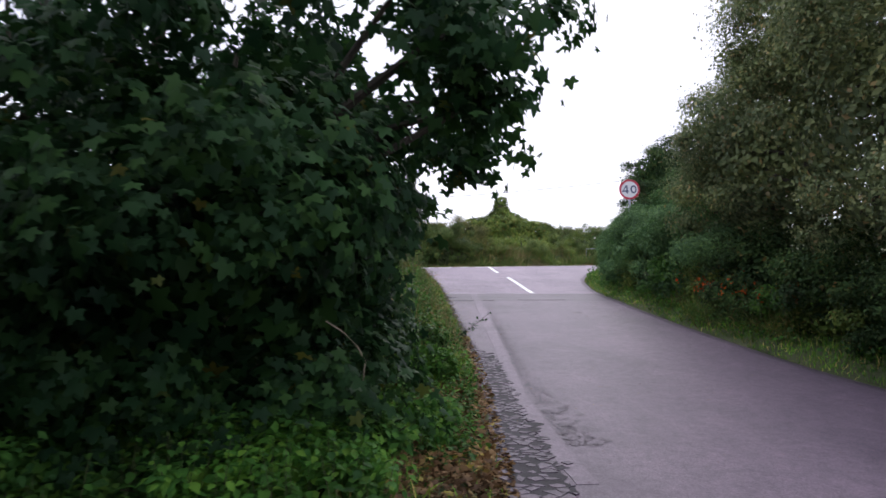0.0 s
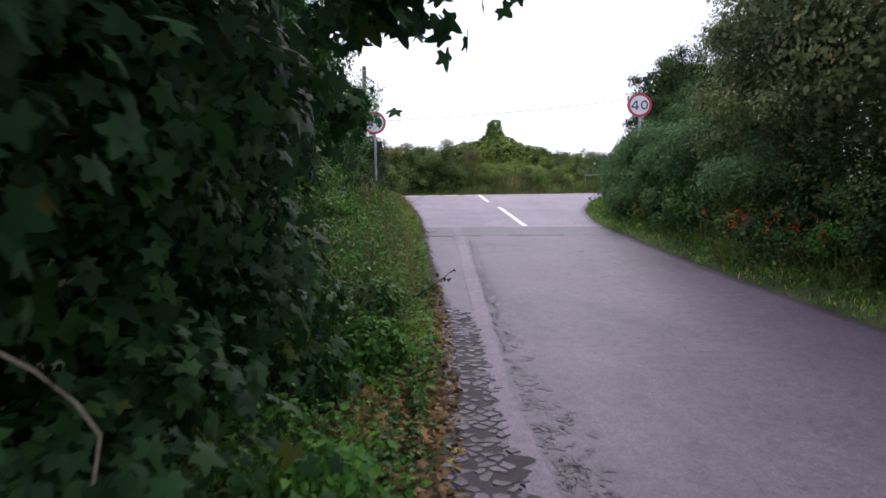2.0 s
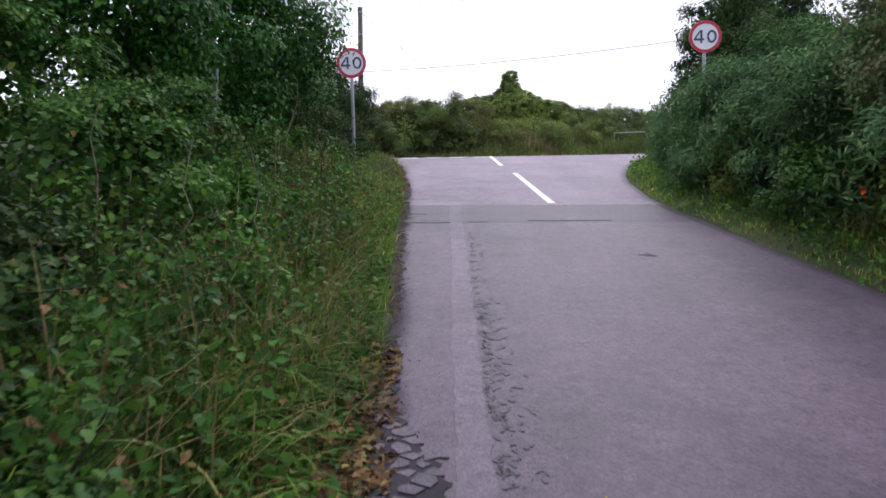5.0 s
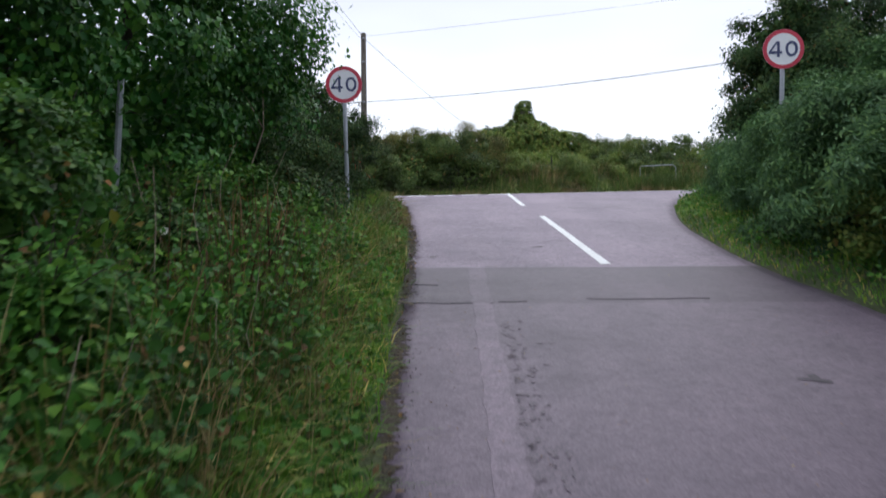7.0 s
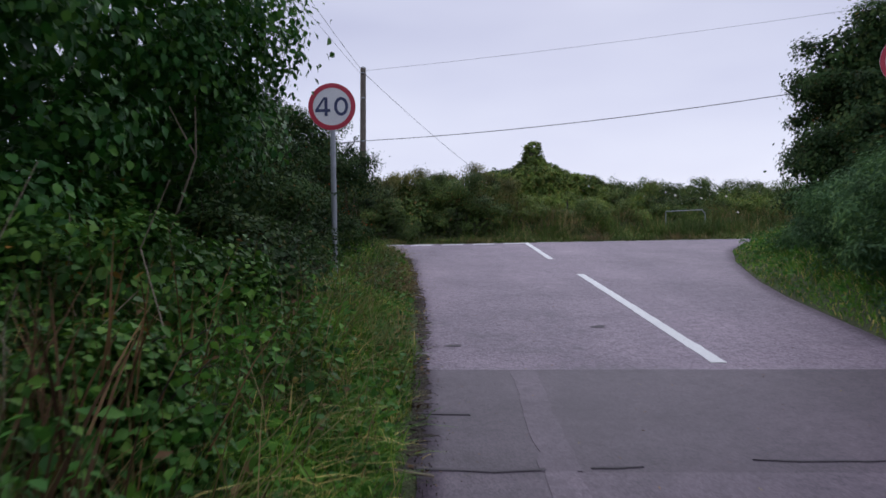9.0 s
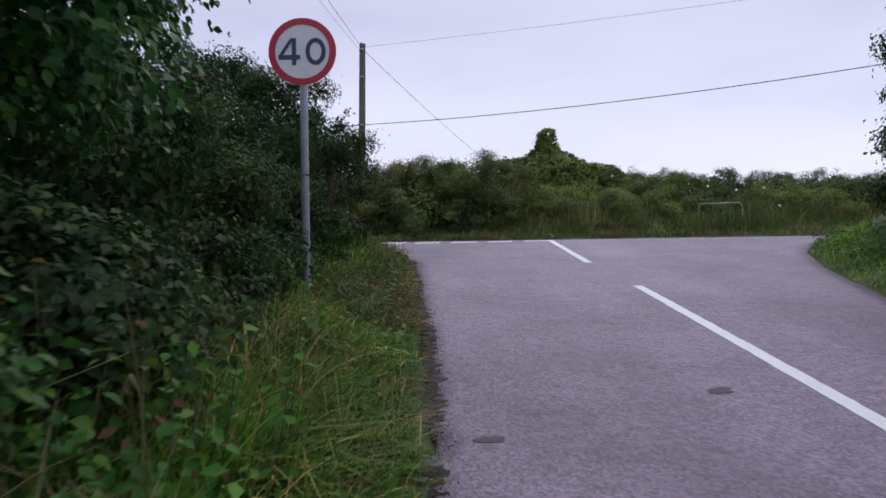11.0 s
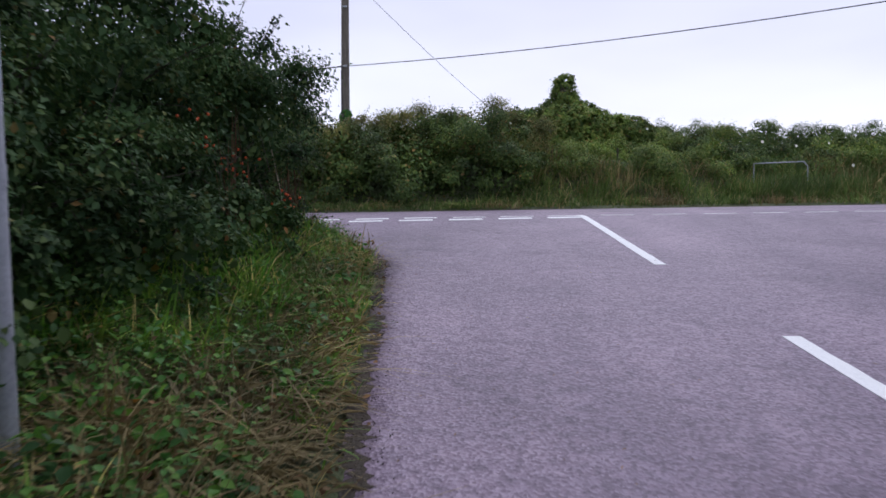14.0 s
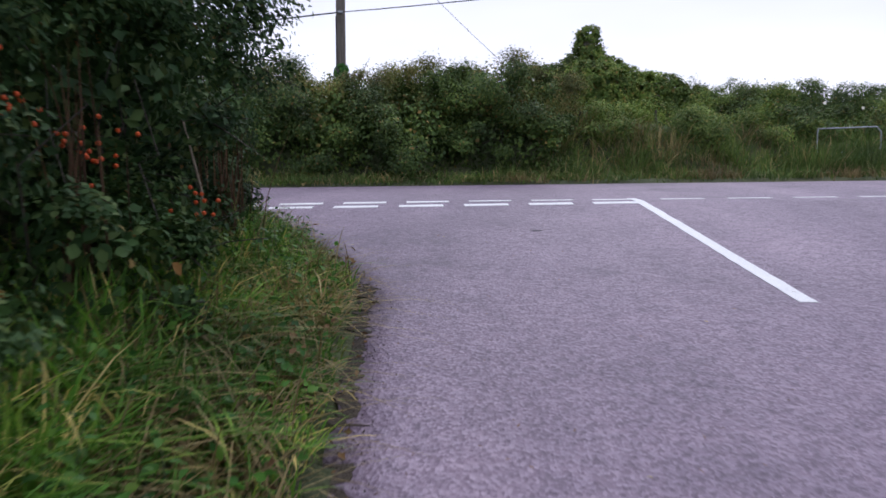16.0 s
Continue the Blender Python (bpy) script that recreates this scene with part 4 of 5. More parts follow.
bush("gorse_bush", "rounded gorse bush below the speed sign", "hedge",
     [(6.05, 18.7, 2.8, 1.35, 1.4, 1.4), (6.25, 20.4, 3.0, 1.3, 1.4, 1.4), (7.1, 19.4, 4.0, 1.2, 1.5, 1.0), (7.4, 21.2, 4.0, 1.2, 1.2, 1.0)],
     72000, NARROW, 0.10, L_GORSE, 35, limbs=6, shoots=160, shoot=0.3, clump_size=0.3, depth=0.2)
bush("gorse_bush", "lower gorse bush tapering towards the junction", "hedge",
     [(6.6, 22.2, 3.2, 1.25, 1.4, 1.25), (7.3, 24.0, 3.4, 1.4, 1.4, 1.15), (8.3, 25.8, 3.5, 1.5, 1.4, 1.0), (8.4, 23.0, 4.1, 1.3, 1.6, 1.0)],
     60000, NARROW, 0.09, L_GORSE, 36, limbs=6, shoots=130, shoot=0.3, clump_size=0.3, depth=0.2)
bush("hawthorn_tree", "bushy hawthorn tree behind the speed sign", "tree",
     [(9.2, 26.8, 5.2, 1.8, 1.9, 1.9), (10.0, 27.8, 6.8, 1.8, 1.7, 1.5), (8.9, 27.6, 7.1, 1.2, 1.3, 1.1), (10.8, 27.5, 5.0, 1.8, 1.8, 2.0), (9.2, 28.6, 4.2, 1.2, 1.2, 1.2)],
     76000, PLAIN, 0.085, L_HAW, 37, inner=0.4, trunk=(9.4, 27.4, 3.0, 0.18), limbs=8, shoots=220, shoot=0.45, clump_size=0.4, cover=1.0, depth=0.2)

# hedge bank beyond the main road, bush by bush
rng_bank = np.random.default_rng(40)
for k, x in enumerate(np.arange(-26, 8.6, 2.4)):
    f = float(far_line(x))
    g = float(road_z(x, f))
    hi = float(np.interp(x, (-26, -8, -5, -2.5, 0, 2, 4, 5.5, 8), (3.4, 3.0, 2.7, 3.1, 3.0, 2.5, 2.4, 2.45, 2.2))) + rng_bank.normal(0, 0.15)
    back = float(smooth(0.5, 3.0, x)) * 1.6
    blobs = []
    for j in range(2):
        xx = x + (j - 0.5) * 1.3 + rng_bank.normal(0, 0.2)
        blobs.append((xx, f + 2.1 + back + rng_bank.normal(0, 0.2), g + 0.8, 1.0, 1.2, 1.1))
        blobs.append((xx, f + 2.9 + back + rng_bank.normal(0, 0.25), g + hi - 1.5 + rng_bank.normal(0, 0.18), 1.1, 1.2, 1.0))
        blobs.append((xx + 0.4, f + 4.6 + back, g + hi - 0.9 + rng_bank.normal(0, 0.2), 1.2, 1.4, 0.95))
    near = -9 < x < 9
    lower, upper = [b for b in blobs if b[2] < g + 1.0], [b for b in blobs if b[2] >= g + 1.0]
    bush("bank_bush", "dense dark ivy and bramble bush facing the main road", "hedge", lower + upper[::2], 26000 if near else 6000,
         OVAL, 0.062 if near else 0.16, L_HEDGE if x < 1.4 else L_BANK, 400 + k, limbs=3, shoots=60 if near else 10, shoot=0.35, group="far bank hedge", clump_size=0.34, cover=0.85, depth=0.36, inner=0.12)
    bush("bank_bush", "sprawling olive-green bramble bush on top of the far bank", "hedge", upper[1::2] + [(x, f + 3.9 + back, g + hi - 1.0, 1.1, 1.2, 0.9)], 22000 if near else 5000,
         PLAIN, 0.07 if near else 0.16, L_OLIVE if x < 1.4 else L_BANK, 420 + k, limbs=3, shoots=130 if near else 20, shoot=0.6, group="far bank hedge", clump_size=0.4, cover=0.75, depth=0.38, inner=0.12)
for k, x in enumerate(np.arange(10.0, 44, 3.6)):
    f = float(far_line(x))
    g = float(road_z(x, f)) + 0.9
    blobs = []
    for j in range(3):
        xx = x + (j - 1) * 1.3
        blobs.append((xx, f + 4.4 + rng_bank.normal(0, 0.3), g + 0.25, 1.2, 1.3, 0.75))
        blobs.append((xx, f + 6.2 + rng_bank.normal(0, 0.3), g + 0.65 + rng_bank.normal(0, 0.1), 1.3, 1.5, 0.7))
    bush("bank_bush", "low green bramble bush on the far roadside bank", "hedge", blobs, 20000 if k < 4 else 8000, PLAIN, 0.09 if k < 4 else 0.14, L_BANK if k % 2 else L_HEDGE, 460 + k, limbs=3, shoots=60, shoot=0.4, group="far bank hedge", clump_size=0.34, depth=0.22)
for k, x in enumerate(np.arange(-14, 60, 7.0)):
    blobs = [(x + j * 1.5 + rng_bank.normal(0, 0.3), 56 + 0.1 * x + rng_bank.normal(0, 0.4), 6.85 + rng_bank.normal(0, 0.05), 1.4, 1.4, 1.4) for j in range(-2, 3)]
    bush("field_hedge", "dark clipped field hedge along the skyline", "hedge", blobs, 24000, PLAIN, 0.095, L_HEDGE, 480 + k, inner=0.5, limbs=3, shoots=200, shoot=0.35, group="skyline hedge", clump_size=0.3, cover=1.4, depth=0.1)

# ruined chimney under ivy
ruin = thing("ruined_chimney", "ruined stone chimney gable smothered in green ivy", "ruin")
bm = bmesh.new()
CX, CY = 4.65, 52.8
prof = [(-3.2, 4.0), (3.6, 4.0), (3.6, 7.3), (1.4, 8.0), (0.25, 8.6), (0.15, 9.7), (-0.15, 9.7), (-0.25, 8.7), (-1.4, 8.0), (-3.2, 7.4)]
fr = [bm.verts.new((CX + a, CY, b)) for a, b in prof]
bk = [bm.verts.new((CX + a, CY + 0.5, b)) for a, b in prof]
bm.faces.new(fr[::-1])
bm.faces.new(bk)
for k in range(len(prof)):
    j = (k + 1) % len(prof)
    bm.faces.new((fr[k], fr[j], bk[j], bk[k]))
bmesh.ops.recalc_face_normals(bm, faces=bm.faces[:])
part("gable_wall", bm, M_STONE, ruin, "rubble stone gable wall")
rng = np.random.default_rng(91)
blobs = [(CX + 0.05, CY + 0.3, 9.72, 0.52, 0.5, 0.45), (CX + 0.03, CY + 0.3, 9.4, 0.54, 0.5, 0.5), (CX, CY + 0.3, 9.0, 0.68, 0.55, 0.55), (CX + 0.05, CY + 0.3, 8.6, 0.95, 0.6, 0.6), (CX - 0.6, CY + 0.2, 8.35, 0.7, 0.6, 0.5), (CX - 1.3, CY + 0.1, 8.0, 0.8, 0.7, 0.55), (CX + 0.8, CY + 0.2, 8.35, 0.7, 0.6, 0.5), (CX + 1.5, CY + 0.1, 7.95, 0.8, 0.7, 0.55), (CX + 0.1, CY - 0.2, 8.0, 1.4, 0.8, 0.7), (CX - 1.9, CY, 7.6, 0.9, 0.8, 0.6), (CX + 2.2, CY, 7.55, 0.9, 0.8, 0.6), (CX - 2.2, CY - 0.5, 7.2, 1.5, 1.2, 1.1), (CX + 2.7, CY - 0.4, 7.1, 1.5, 1.2, 1.0), (CX, CY - 0.9, 7.3, 1.8, 1.2, 1.2), (CX - 3.6, CY - 0.3, 6.4, 1.5, 1.2, 1.2), (CX + 4.2, CY - 0.3, 6.4, 1.5, 1.2, 1.1), (CX + 5.6, CY - 0.3, 6.0, 1.4, 1.2, 1.0), (CX - 5.2, CY - 0.3, 6.1, 1.6, 1.2, 1.2)]
P, Nn, C, CO = on_blobs(blobs, 56000, rng, 1.5, 0.14, 0.05, lumpy=0.06)
child("ivy", leaf_mesh("ivy", P, Nn, 0.095, IVY, L_BANK, rng), ruin, "thick green ivy")
P, Nn = in_blobs(blobs, 6000, rng)
tagged(child("inner_foliage", leaf_mesh("inner_foliage", P, Nn, 0.26, IVY, L_BANK, rng), ruin), kind="stuff")
bush("hedge_sapling", "leafy sapling sprouting beside the ruined gable", "shrub", [(2.6, 52.0, 7.9, 0.35, 0.3, 0.5), (2.0, 52.0, 7.6, 0.35, 0.3, 0.4)], 420, OVAL, 0.17, L_HAW, 93, inner=0, trunk=(2.5, 52.0, 5.6, 0.04), limbs=2, shoots=14, shoot=0.7)


# ---- verges ----
def verge_points(n, y0, y1, d0, d1, side, rng, power=1.0):
    y = rng.uniform(y0, y1, n)
    d = d0 + (d1 - d0) * rng.uniform(0, 1, n) ** power
    v = y
    x = (left_edge(v) - d) if side < 0 else (right_edge(v) + d)
    y = v + 0.12 * x * smooth(26, 32, v)
    return np.stack([x, y, ground_z(x, y)], 1), d


def patchy(P, rng, scale=0.9, keep=0.0):
    w = np.array([noise.noise(Vector((p[0] * scale, p[1] * scale, 3.1))) for p in P])
    return P[w + rng.normal(0, 0.15, len(P)) > keep]


rng = np.random.default_rng(60)
P, d = verge_points(15000, 3.4, 19.5, 0.02, 1.9, -1, rng)
keep = ~((P[:, 1] < 11.0) & (d < 0.5) & (rng.uniform(0, 1, len(P)) < 0.85))
P, d = P[keep], d[keep]
tall = (0.15 + 0.36 * smooth(0.1, 0.9, d) * smooth(6, 10, P[:, 1])) * (1 + 0.5 * np.array([noise.noise(Vector((p[0] * 1.4, p[1] * 1.4, 0))) for p in P]))
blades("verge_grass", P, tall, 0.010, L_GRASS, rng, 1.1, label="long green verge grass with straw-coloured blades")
P, d = verge_points(11000, 19.5, 31.8, 0.06, 1.8, -1, rng)
mulch = (((P[:, 0] + 1.05) / 0.75) ** 2 + ((P[:, 1] - 23.4) / 1.5) ** 2 < rng.uniform(0.6, 1.4, len(P))) & (rng.uniform(0, 1, len(P)) < 0.85)
P, d = P[~mulch], d[~mulch]
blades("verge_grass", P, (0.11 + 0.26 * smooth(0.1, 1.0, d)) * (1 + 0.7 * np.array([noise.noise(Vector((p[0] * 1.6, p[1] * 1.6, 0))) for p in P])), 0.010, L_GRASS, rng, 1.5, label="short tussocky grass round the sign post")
P, d = verge_points(620, 8.2, 19.5, 0.16, 1.05, -1, rng, 1.2)
clear = (P[:, 1] > 11.5) | (d > 0.3)
P, d = P[clear], d[clear]
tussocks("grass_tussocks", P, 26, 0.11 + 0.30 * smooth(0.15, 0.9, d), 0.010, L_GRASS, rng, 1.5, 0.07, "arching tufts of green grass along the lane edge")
P, d = verge_points(560, 19.0, 31.6, 0.14, 1.5, -1, rng)
off_mulch = ((P[:, 0] + 1.2) / 0.7) ** 2 + ((P[:, 1] - 22.7) / 1.0) ** 2 > 1
P, d = P[off_mulch], d[off_mulch]
tussocks("grass_tussocks", P, 30, 0.12 + 0.22 * smooth(0.15, 0.9, d), 0.012, L_GRASS, rng, 1.6, 0.07, "arching tufts of green grass on the corner verge")
P, d = verge_points(170, 21.5, 30.5, 0.2, 1.2, -1, rng)
P = patchy(P, rng, 0.8, -0.05)
tussocks("straw_tussocks", P, 34, 0.32, 0.009, L_STRAW, rng, 2.0, 0.07, "bleached tufts of flattened dry grass on the verge")
P, d = verge_points(60, 10.5, 16.5, 0.4, 1.0, -1, rng)
tussocks("straw_tussocks", P, 18, 0.6, 0.006, L_STRAW, rng, 1.0, 0.05, "straw-coloured seeding grass tufts in the verge")
P, d = verge_points(760, 8.6, 19.2, 0.45, 2.3, -1, rng, 0.8)
P = patchy(P, rng, 0.7, -0.12)
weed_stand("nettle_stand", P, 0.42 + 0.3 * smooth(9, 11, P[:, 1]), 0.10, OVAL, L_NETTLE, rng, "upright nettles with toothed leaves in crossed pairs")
P, d = verge_points(420, 9.5, 18.8, 0.7, 2.1, -1, rng)
P = patchy(P, rng, 0.9, -0.05)
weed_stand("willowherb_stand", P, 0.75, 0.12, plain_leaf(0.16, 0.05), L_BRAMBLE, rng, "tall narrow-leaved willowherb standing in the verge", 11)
P, d = verge_points(900, 20.0, 31.0, 0.25, 1.9, -1, rng)
P = patchy(P, rng, 0.9, -0.05)
weed_stand("nettle_stand", P, 0.3, 0.085, OVAL, L_BRAMBLE, rng, "low leafy weeds in front of the corner hedge", 5)
x, y = rng.uniform(-3.2, -0.35, 260), rng.uniform(3.5, 4.9, 260)
weed_stand("nettle_stand", np.stack([x, y, ground_z(x, y)], 1), 0.4, 0.11, OVAL, L_NETTLE, rng, "fresh green nettles standing in front of the sycamore", 6)
P, d = verge_points(320, 5.0, 9.5, 0.15, 1.2, -1, rng)
weed_stand("nettle_stand", P, 0.22, 0.085, OVAL, L_NETTLE, rng, "low green weeds under the edge of the sycamore", 4)
P, d = verge_points(3000, 18, 31, 0.12, 1.2, -1, rng)
P = patchy(P, rng, 1.3, 0.05)
blades("dry_grass", P, 0.3, 0.009, L_STRAW, rng, 1.2, label="bleached dry grass flattened on the verge")
P, d = verge_points(16000, 5.0, 31.5, 0.0, 1.3, 1, rng)
blades("verge_grass", P, 0.08 + 0.10 * smooth(0.1, 0.8, d), 0.012, L_GRASS, rng, 0.8, label="green grass strip below the roadside hedge")
n = 1500
x = rng.uniform(-14, 30, n)
f = 0.1 + rng.uniform(0, 1, n) * (1.2 + 2.2 * smooth(0, 3, x) + 1.0 * smooth(6, 9, x))
y = far_line(x) + f
C = np.stack([x, y, ground_z(x, y)], 1)
straw = np.array([noise.noise(Vector((p[0] * 0.45, p[1] * 0.6, 7.0))) for p in C]) + rng.normal(0, 0.12, n) > 0.12
hg = (0.26 + 0.34 * smooth(0.3, 2.0, f)) * (0.55 + 0.45 * smooth(-0.5, 2.5, x))
tussocks("bank_tussocks", C[~straw], 20, hg[~straw], 0.02, L_ROUGH, rng, 1.3, 0.12, "coarse green grass tufts along the far bank")
tussocks("bank_tussocks", C[straw], 20, hg[straw] * 1.1, 0.015, L_STRAW, rng, 1.2, 0.12, "bleached seeding grass tufts along the far bank")
n = 16000
x = rng.uniform(-16, 32, n)
f = rng.uniform(0, 1, n) ** 0.8 * (1.3 + 2.2 * smooth(0, 3, x) + 1.2 * smooth(6, 9, x))
y = far_line(x) + f
P = np.stack([x, y, ground_z(x, y)], 1)
blades("bank_grass", P, (0.16 + 0.3 * smooth(0.3, 2.0, f)) * (1 + 0.6 * np.array([noise.noise(Vector((p[0] * 0.9, p[1] * 0.9, 0))) for p in P])), 0.022, L_ROUGH, rng, 0.9, label="long rough grass along the far side of the main road")
P = patchy(P[rng.uniform(0, 1, n) < 0.4], rng, 0.5, 0.1)
blades("bank_straw", P, 0.36, 0.014, L_STRAW, rng, 1.1, label="straw-coloured seeding grass on the far bank")

# fallen leaves along the lane edge
P, d = verge_points(5200, 3.5, 12.0, -0.1, 0.8, -1, rng)
P[:, 2] = np.where(d < 0, road_z(P[:, 0], P[:, 1]) + 0.012, P[:, 2] + rng.uniform(0.02, 0.09, len(P)))
tagged(new("fallen_leaves", leaf_mesh("fallen_leaves", P, np.array([0, 0, 1.0]) + rng.normal(0, 0.45, (len(P), 3)), 0.08, LOBED, L_LITTER, rng, 0)),
       "brown fallen sycamore leaves along the lane edge", "leaf litter", kind="stuff")
P, d = verge_points(500, 12.5, 30, -0.1, 0.25, -1, rng)
P[:, 2] = np.where(d < 0, road_z(P[:, 0], P[:, 1]) + 0.01, P[:, 2] + 0.02)
tagged(new("fallen_leaves", leaf_mesh("fallen_leaves", P, np.array([0, 0, 1.0]) + rng.normal(0, 0.45, (len(P), 3)), 0.045, PLAIN, L_LITTER, rng, 0)),
       "brown leaf scraps caught at the grass edge", "leaf litter", kind="stuff")

# bramble and nettle clumps on the verge
for k, (x, y, h, r, leaf, shape, size, nme, lab) in enumerate([
        (-0.95, 9.0, 0.45, 0.7, L_BRAMBLE, OVAL, 0.05, "bramble_bush", "low green bramble bush with a few reddened leaves on the verge"),
        # darker L_HAW instead of L_BRAMBLE: the canopy's shade put into the leaf colour
        (-1.9, 10.2, 0.8, 0.9, L_HAW, OVAL, 0.05, "bramble_bush", "tangled green bramble bush on the verge bank"),
        (-0.95, 11.2, 0.5, 0.6, L_NETTLE, PLAIN, 0.065, "nettle_patch", "fresh green nettle patch on the verge"),
        (-2.0, 12.4, 0.9, 0.9, L_BRAMBLE, OVAL, 0.05, "bramble_bush", "tangled green bramble bush on the verge bank"),
        (-1.0, 13.3, 0.7, 0.6, L_NETTLE, PLAIN, 0.065, "nettle_patch", "fresh green nettle patch on the verge"),
        (-2.1, 14.4, 1.0, 0.9, L_BRAMBLE, OVAL, 0.05, "bramble_bush", "tall bramble bush among dead stalks"),
        (-1.25, 15.4, 0.75, 0.6, L_BRAMBLE, OVAL, 0.05, "bramble_bush", "tall bramble bush among dead stalks"),
        (-1.65, 17.1, 0.95, 0.7, L_BRAMBLE, OVAL, 0.05, "bramble_bush", "shaded bramble bush below the ivy tree"),
        (-1.75, 18.7, 0.8, 0.65, L_HAW, OVAL, 0.05, "bramble_bush", "low dark bramble bush under the hedge"),
        # L_HAW again, shade under the trees painted into this bush's leaves
        (-3.3, 11.3, 1.2, 1.2, L_HAW, OVAL, 0.055, "bramble_bush", "high bramble bush at the back of the verge"),
        (-3.5, 13.6, 1.5, 1.3, L_BRAMBLE, OVAL, 0.055, "bramble_bush", "high bramble bush at the back of the verge")]):
    g = float(ground_z(x, y))
    blobs = [(x, y, g + h * 0.45, r, r * 1.1, h * 0.6), (x - 0.2, y + 0.35, g + h * 0.7, r * 0.7, r * 0.8, h * 0.45), (x + 0.1, y - 0.4, g + h * 0.5, r * 0.6, r * 0.7, h * 0.45)]
    bush(nme, lab, "shrub", blobs, 8200 if k < 9 else 10000, shape, size, leaf, 600 + k, inner=0.1, limbs=3, shoots=50, shoot=0.45, clump_size=0.2, depth=0.34, low=-0.2, stems=False)
for k, (x, y, h, r) in enumerate([(-1.0, 4.15, 0.3, 0.4), (-2.4, 4.0, 0.4, 0.55), (-1.5, 4.1, 0.35, 0.5), (-3.3, 4.0, 0.5, 0.7), (-0.7, 4.5, 0.3, 0.35), (-2.0, 4.5, 0.4, 0.6), (-3.0, 4.6, 0.5, 0.7), (-0.35, 5.6, 0.2, 0.22), (-0.4, 7.6, 0.25, 0.3)]):
    g = float(ground_z(x, y))
    blobs = [(x, y, g + h * 0.45, r, r, h * 0.6), (x + 0.25, y + 0.3, g + h * 0.6, r * 0.6, r * 0.6, h * 0.4)]
    bush("nettle_patch", "bright green nettle and weed patch under the sycamore", "shrub", blobs, 2600, PLAIN, 0.07, L_NETTLE, 640 + k, limbs=2, shoots=24, shoot=0.3, group="weeds under the sycamore", clump_size=0.17, depth=0.3, low=-0.3, stems=False)

for k, y in enumerate((7.6, 9.0, 10.3, 11.5, 12.9, 14.1, 15.5, 16.8, 18.2, 19.6)):
    rr = np.random.default_rng(1700 + k)
    x = float(right_edge(y)) + 0.85 + rr.uniform(-0.1, 0.15)
    g = float(ground_z(x, y))
    h = 0.6 + rr.uniform(0, 0.3)
    blobs = [(x, y, g + h * 0.4, 0.42, 0.6, h * 0.55), (x + 0.3, y + 0.4, g + h * 0.7, 0.5, 0.6, h * 0.5), (x + 0.25, y - 0.45, g + h * 0.5, 0.4, 0.5, h * 0.45)]
    bush("bramble_bush", "low dark bramble and weed bush at the hedge foot", "shrub", blobs, 5000, OVAL, 0.05, (L_BRAMBLE, L_HAW, L_BANK)[k % 3], 680 + k, inner=0.1, limbs=2, shoots=40, shoot=0.4, group="brambles at the hedge foot", clump_size=0.18, depth=0.28, low=-0.3, stems=False)

# ---- small plants, stalks and litter ----
rng = np.random.default_rng(700)
P, d = verge_points(9000, 5, 31.6, 0.1, 1.7, -1, rng)
P = patchy(P, rng, 0.8, -0.1)
P[:, 2] += rng.uniform(0.03, 0.22, len(P))
tagged(new("verge_weeds", leaf_mesh("verge_weeds", P, np.array([0, 0, 0.8]) + rng.normal(0, 0.45, (len(P), 3)), 0.06, OVAL, L_NETTLE, rng)), "small broad-leaved weeds among the verge grass", "weeds", kind="stuff")
P, d = verge_points(5000, 6, 30, 0.1, 1.2, 1, rng)
P = patchy(P, rng, 0.8, -0.1)
P[:, 2] += rng.uniform(0.03, 0.3, len(P))
tagged(new("verge_weeds", leaf_mesh("verge_weeds", P, np.array([0, 0, 0.8]) + rng.normal(0, 0.45, (len(P), 3)), 0.06, OVAL, L_NETTLE, rng)), "small green weeds under the hedge edge", "weeds", kind="stuff")

# the rough tangle of the uncut verge: leaves at all heights, brown scraps, pale stems lying every way
def tangle_height(d, y):
    return (0.12 + 0.62 * smooth(0.1, 0.9, d)) * smooth(6.5, 10, y) * (1 - 0.62 * smooth(18.5, 21, y))


P, d = verge_points(20000, 7.5, 18.3, 0.08, 2.2, -1, rng)
hh = tangle_height(d, P[:, 1]) * (1 + 0.5 * np.array([noise.noise(Vector((p[0] * 1.7, p[1] * 1.7, 9.0))) for p in P]))
P[:, 2] += hh * rng.uniform(0.1, 1.0, len(P)) ** 0.7
Nn = np.array([0.1, -0.2, 0.6]) + rng.normal(0, 0.6, (len(P), 3))
third = rng.uniform(0, 1, len(P))
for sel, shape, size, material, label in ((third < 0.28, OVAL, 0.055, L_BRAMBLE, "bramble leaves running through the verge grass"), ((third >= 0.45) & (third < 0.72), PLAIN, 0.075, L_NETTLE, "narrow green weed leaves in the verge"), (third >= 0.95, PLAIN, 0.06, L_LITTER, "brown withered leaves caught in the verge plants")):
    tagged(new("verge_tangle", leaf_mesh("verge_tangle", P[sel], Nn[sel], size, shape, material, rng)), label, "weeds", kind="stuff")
P, d = verge_points(2600, 8, 20.5, 0.15, 2.2, -1, rng)
P[:, 2] += tangle_height(d, P[:, 1]) * rng.uniform(0.0, 0.5, len(P))
blades("verge_straw", P, 0.3 + 0.5 * tangle_height(d, P[:, 1]), 0.006, L_STRAW, rng, 1.1, label="pale dead stems leaning through the verge plants", category="dead plants")
P, d = verge_points(500, 20, 31.5, 0.4, 1.9, -1, rng)
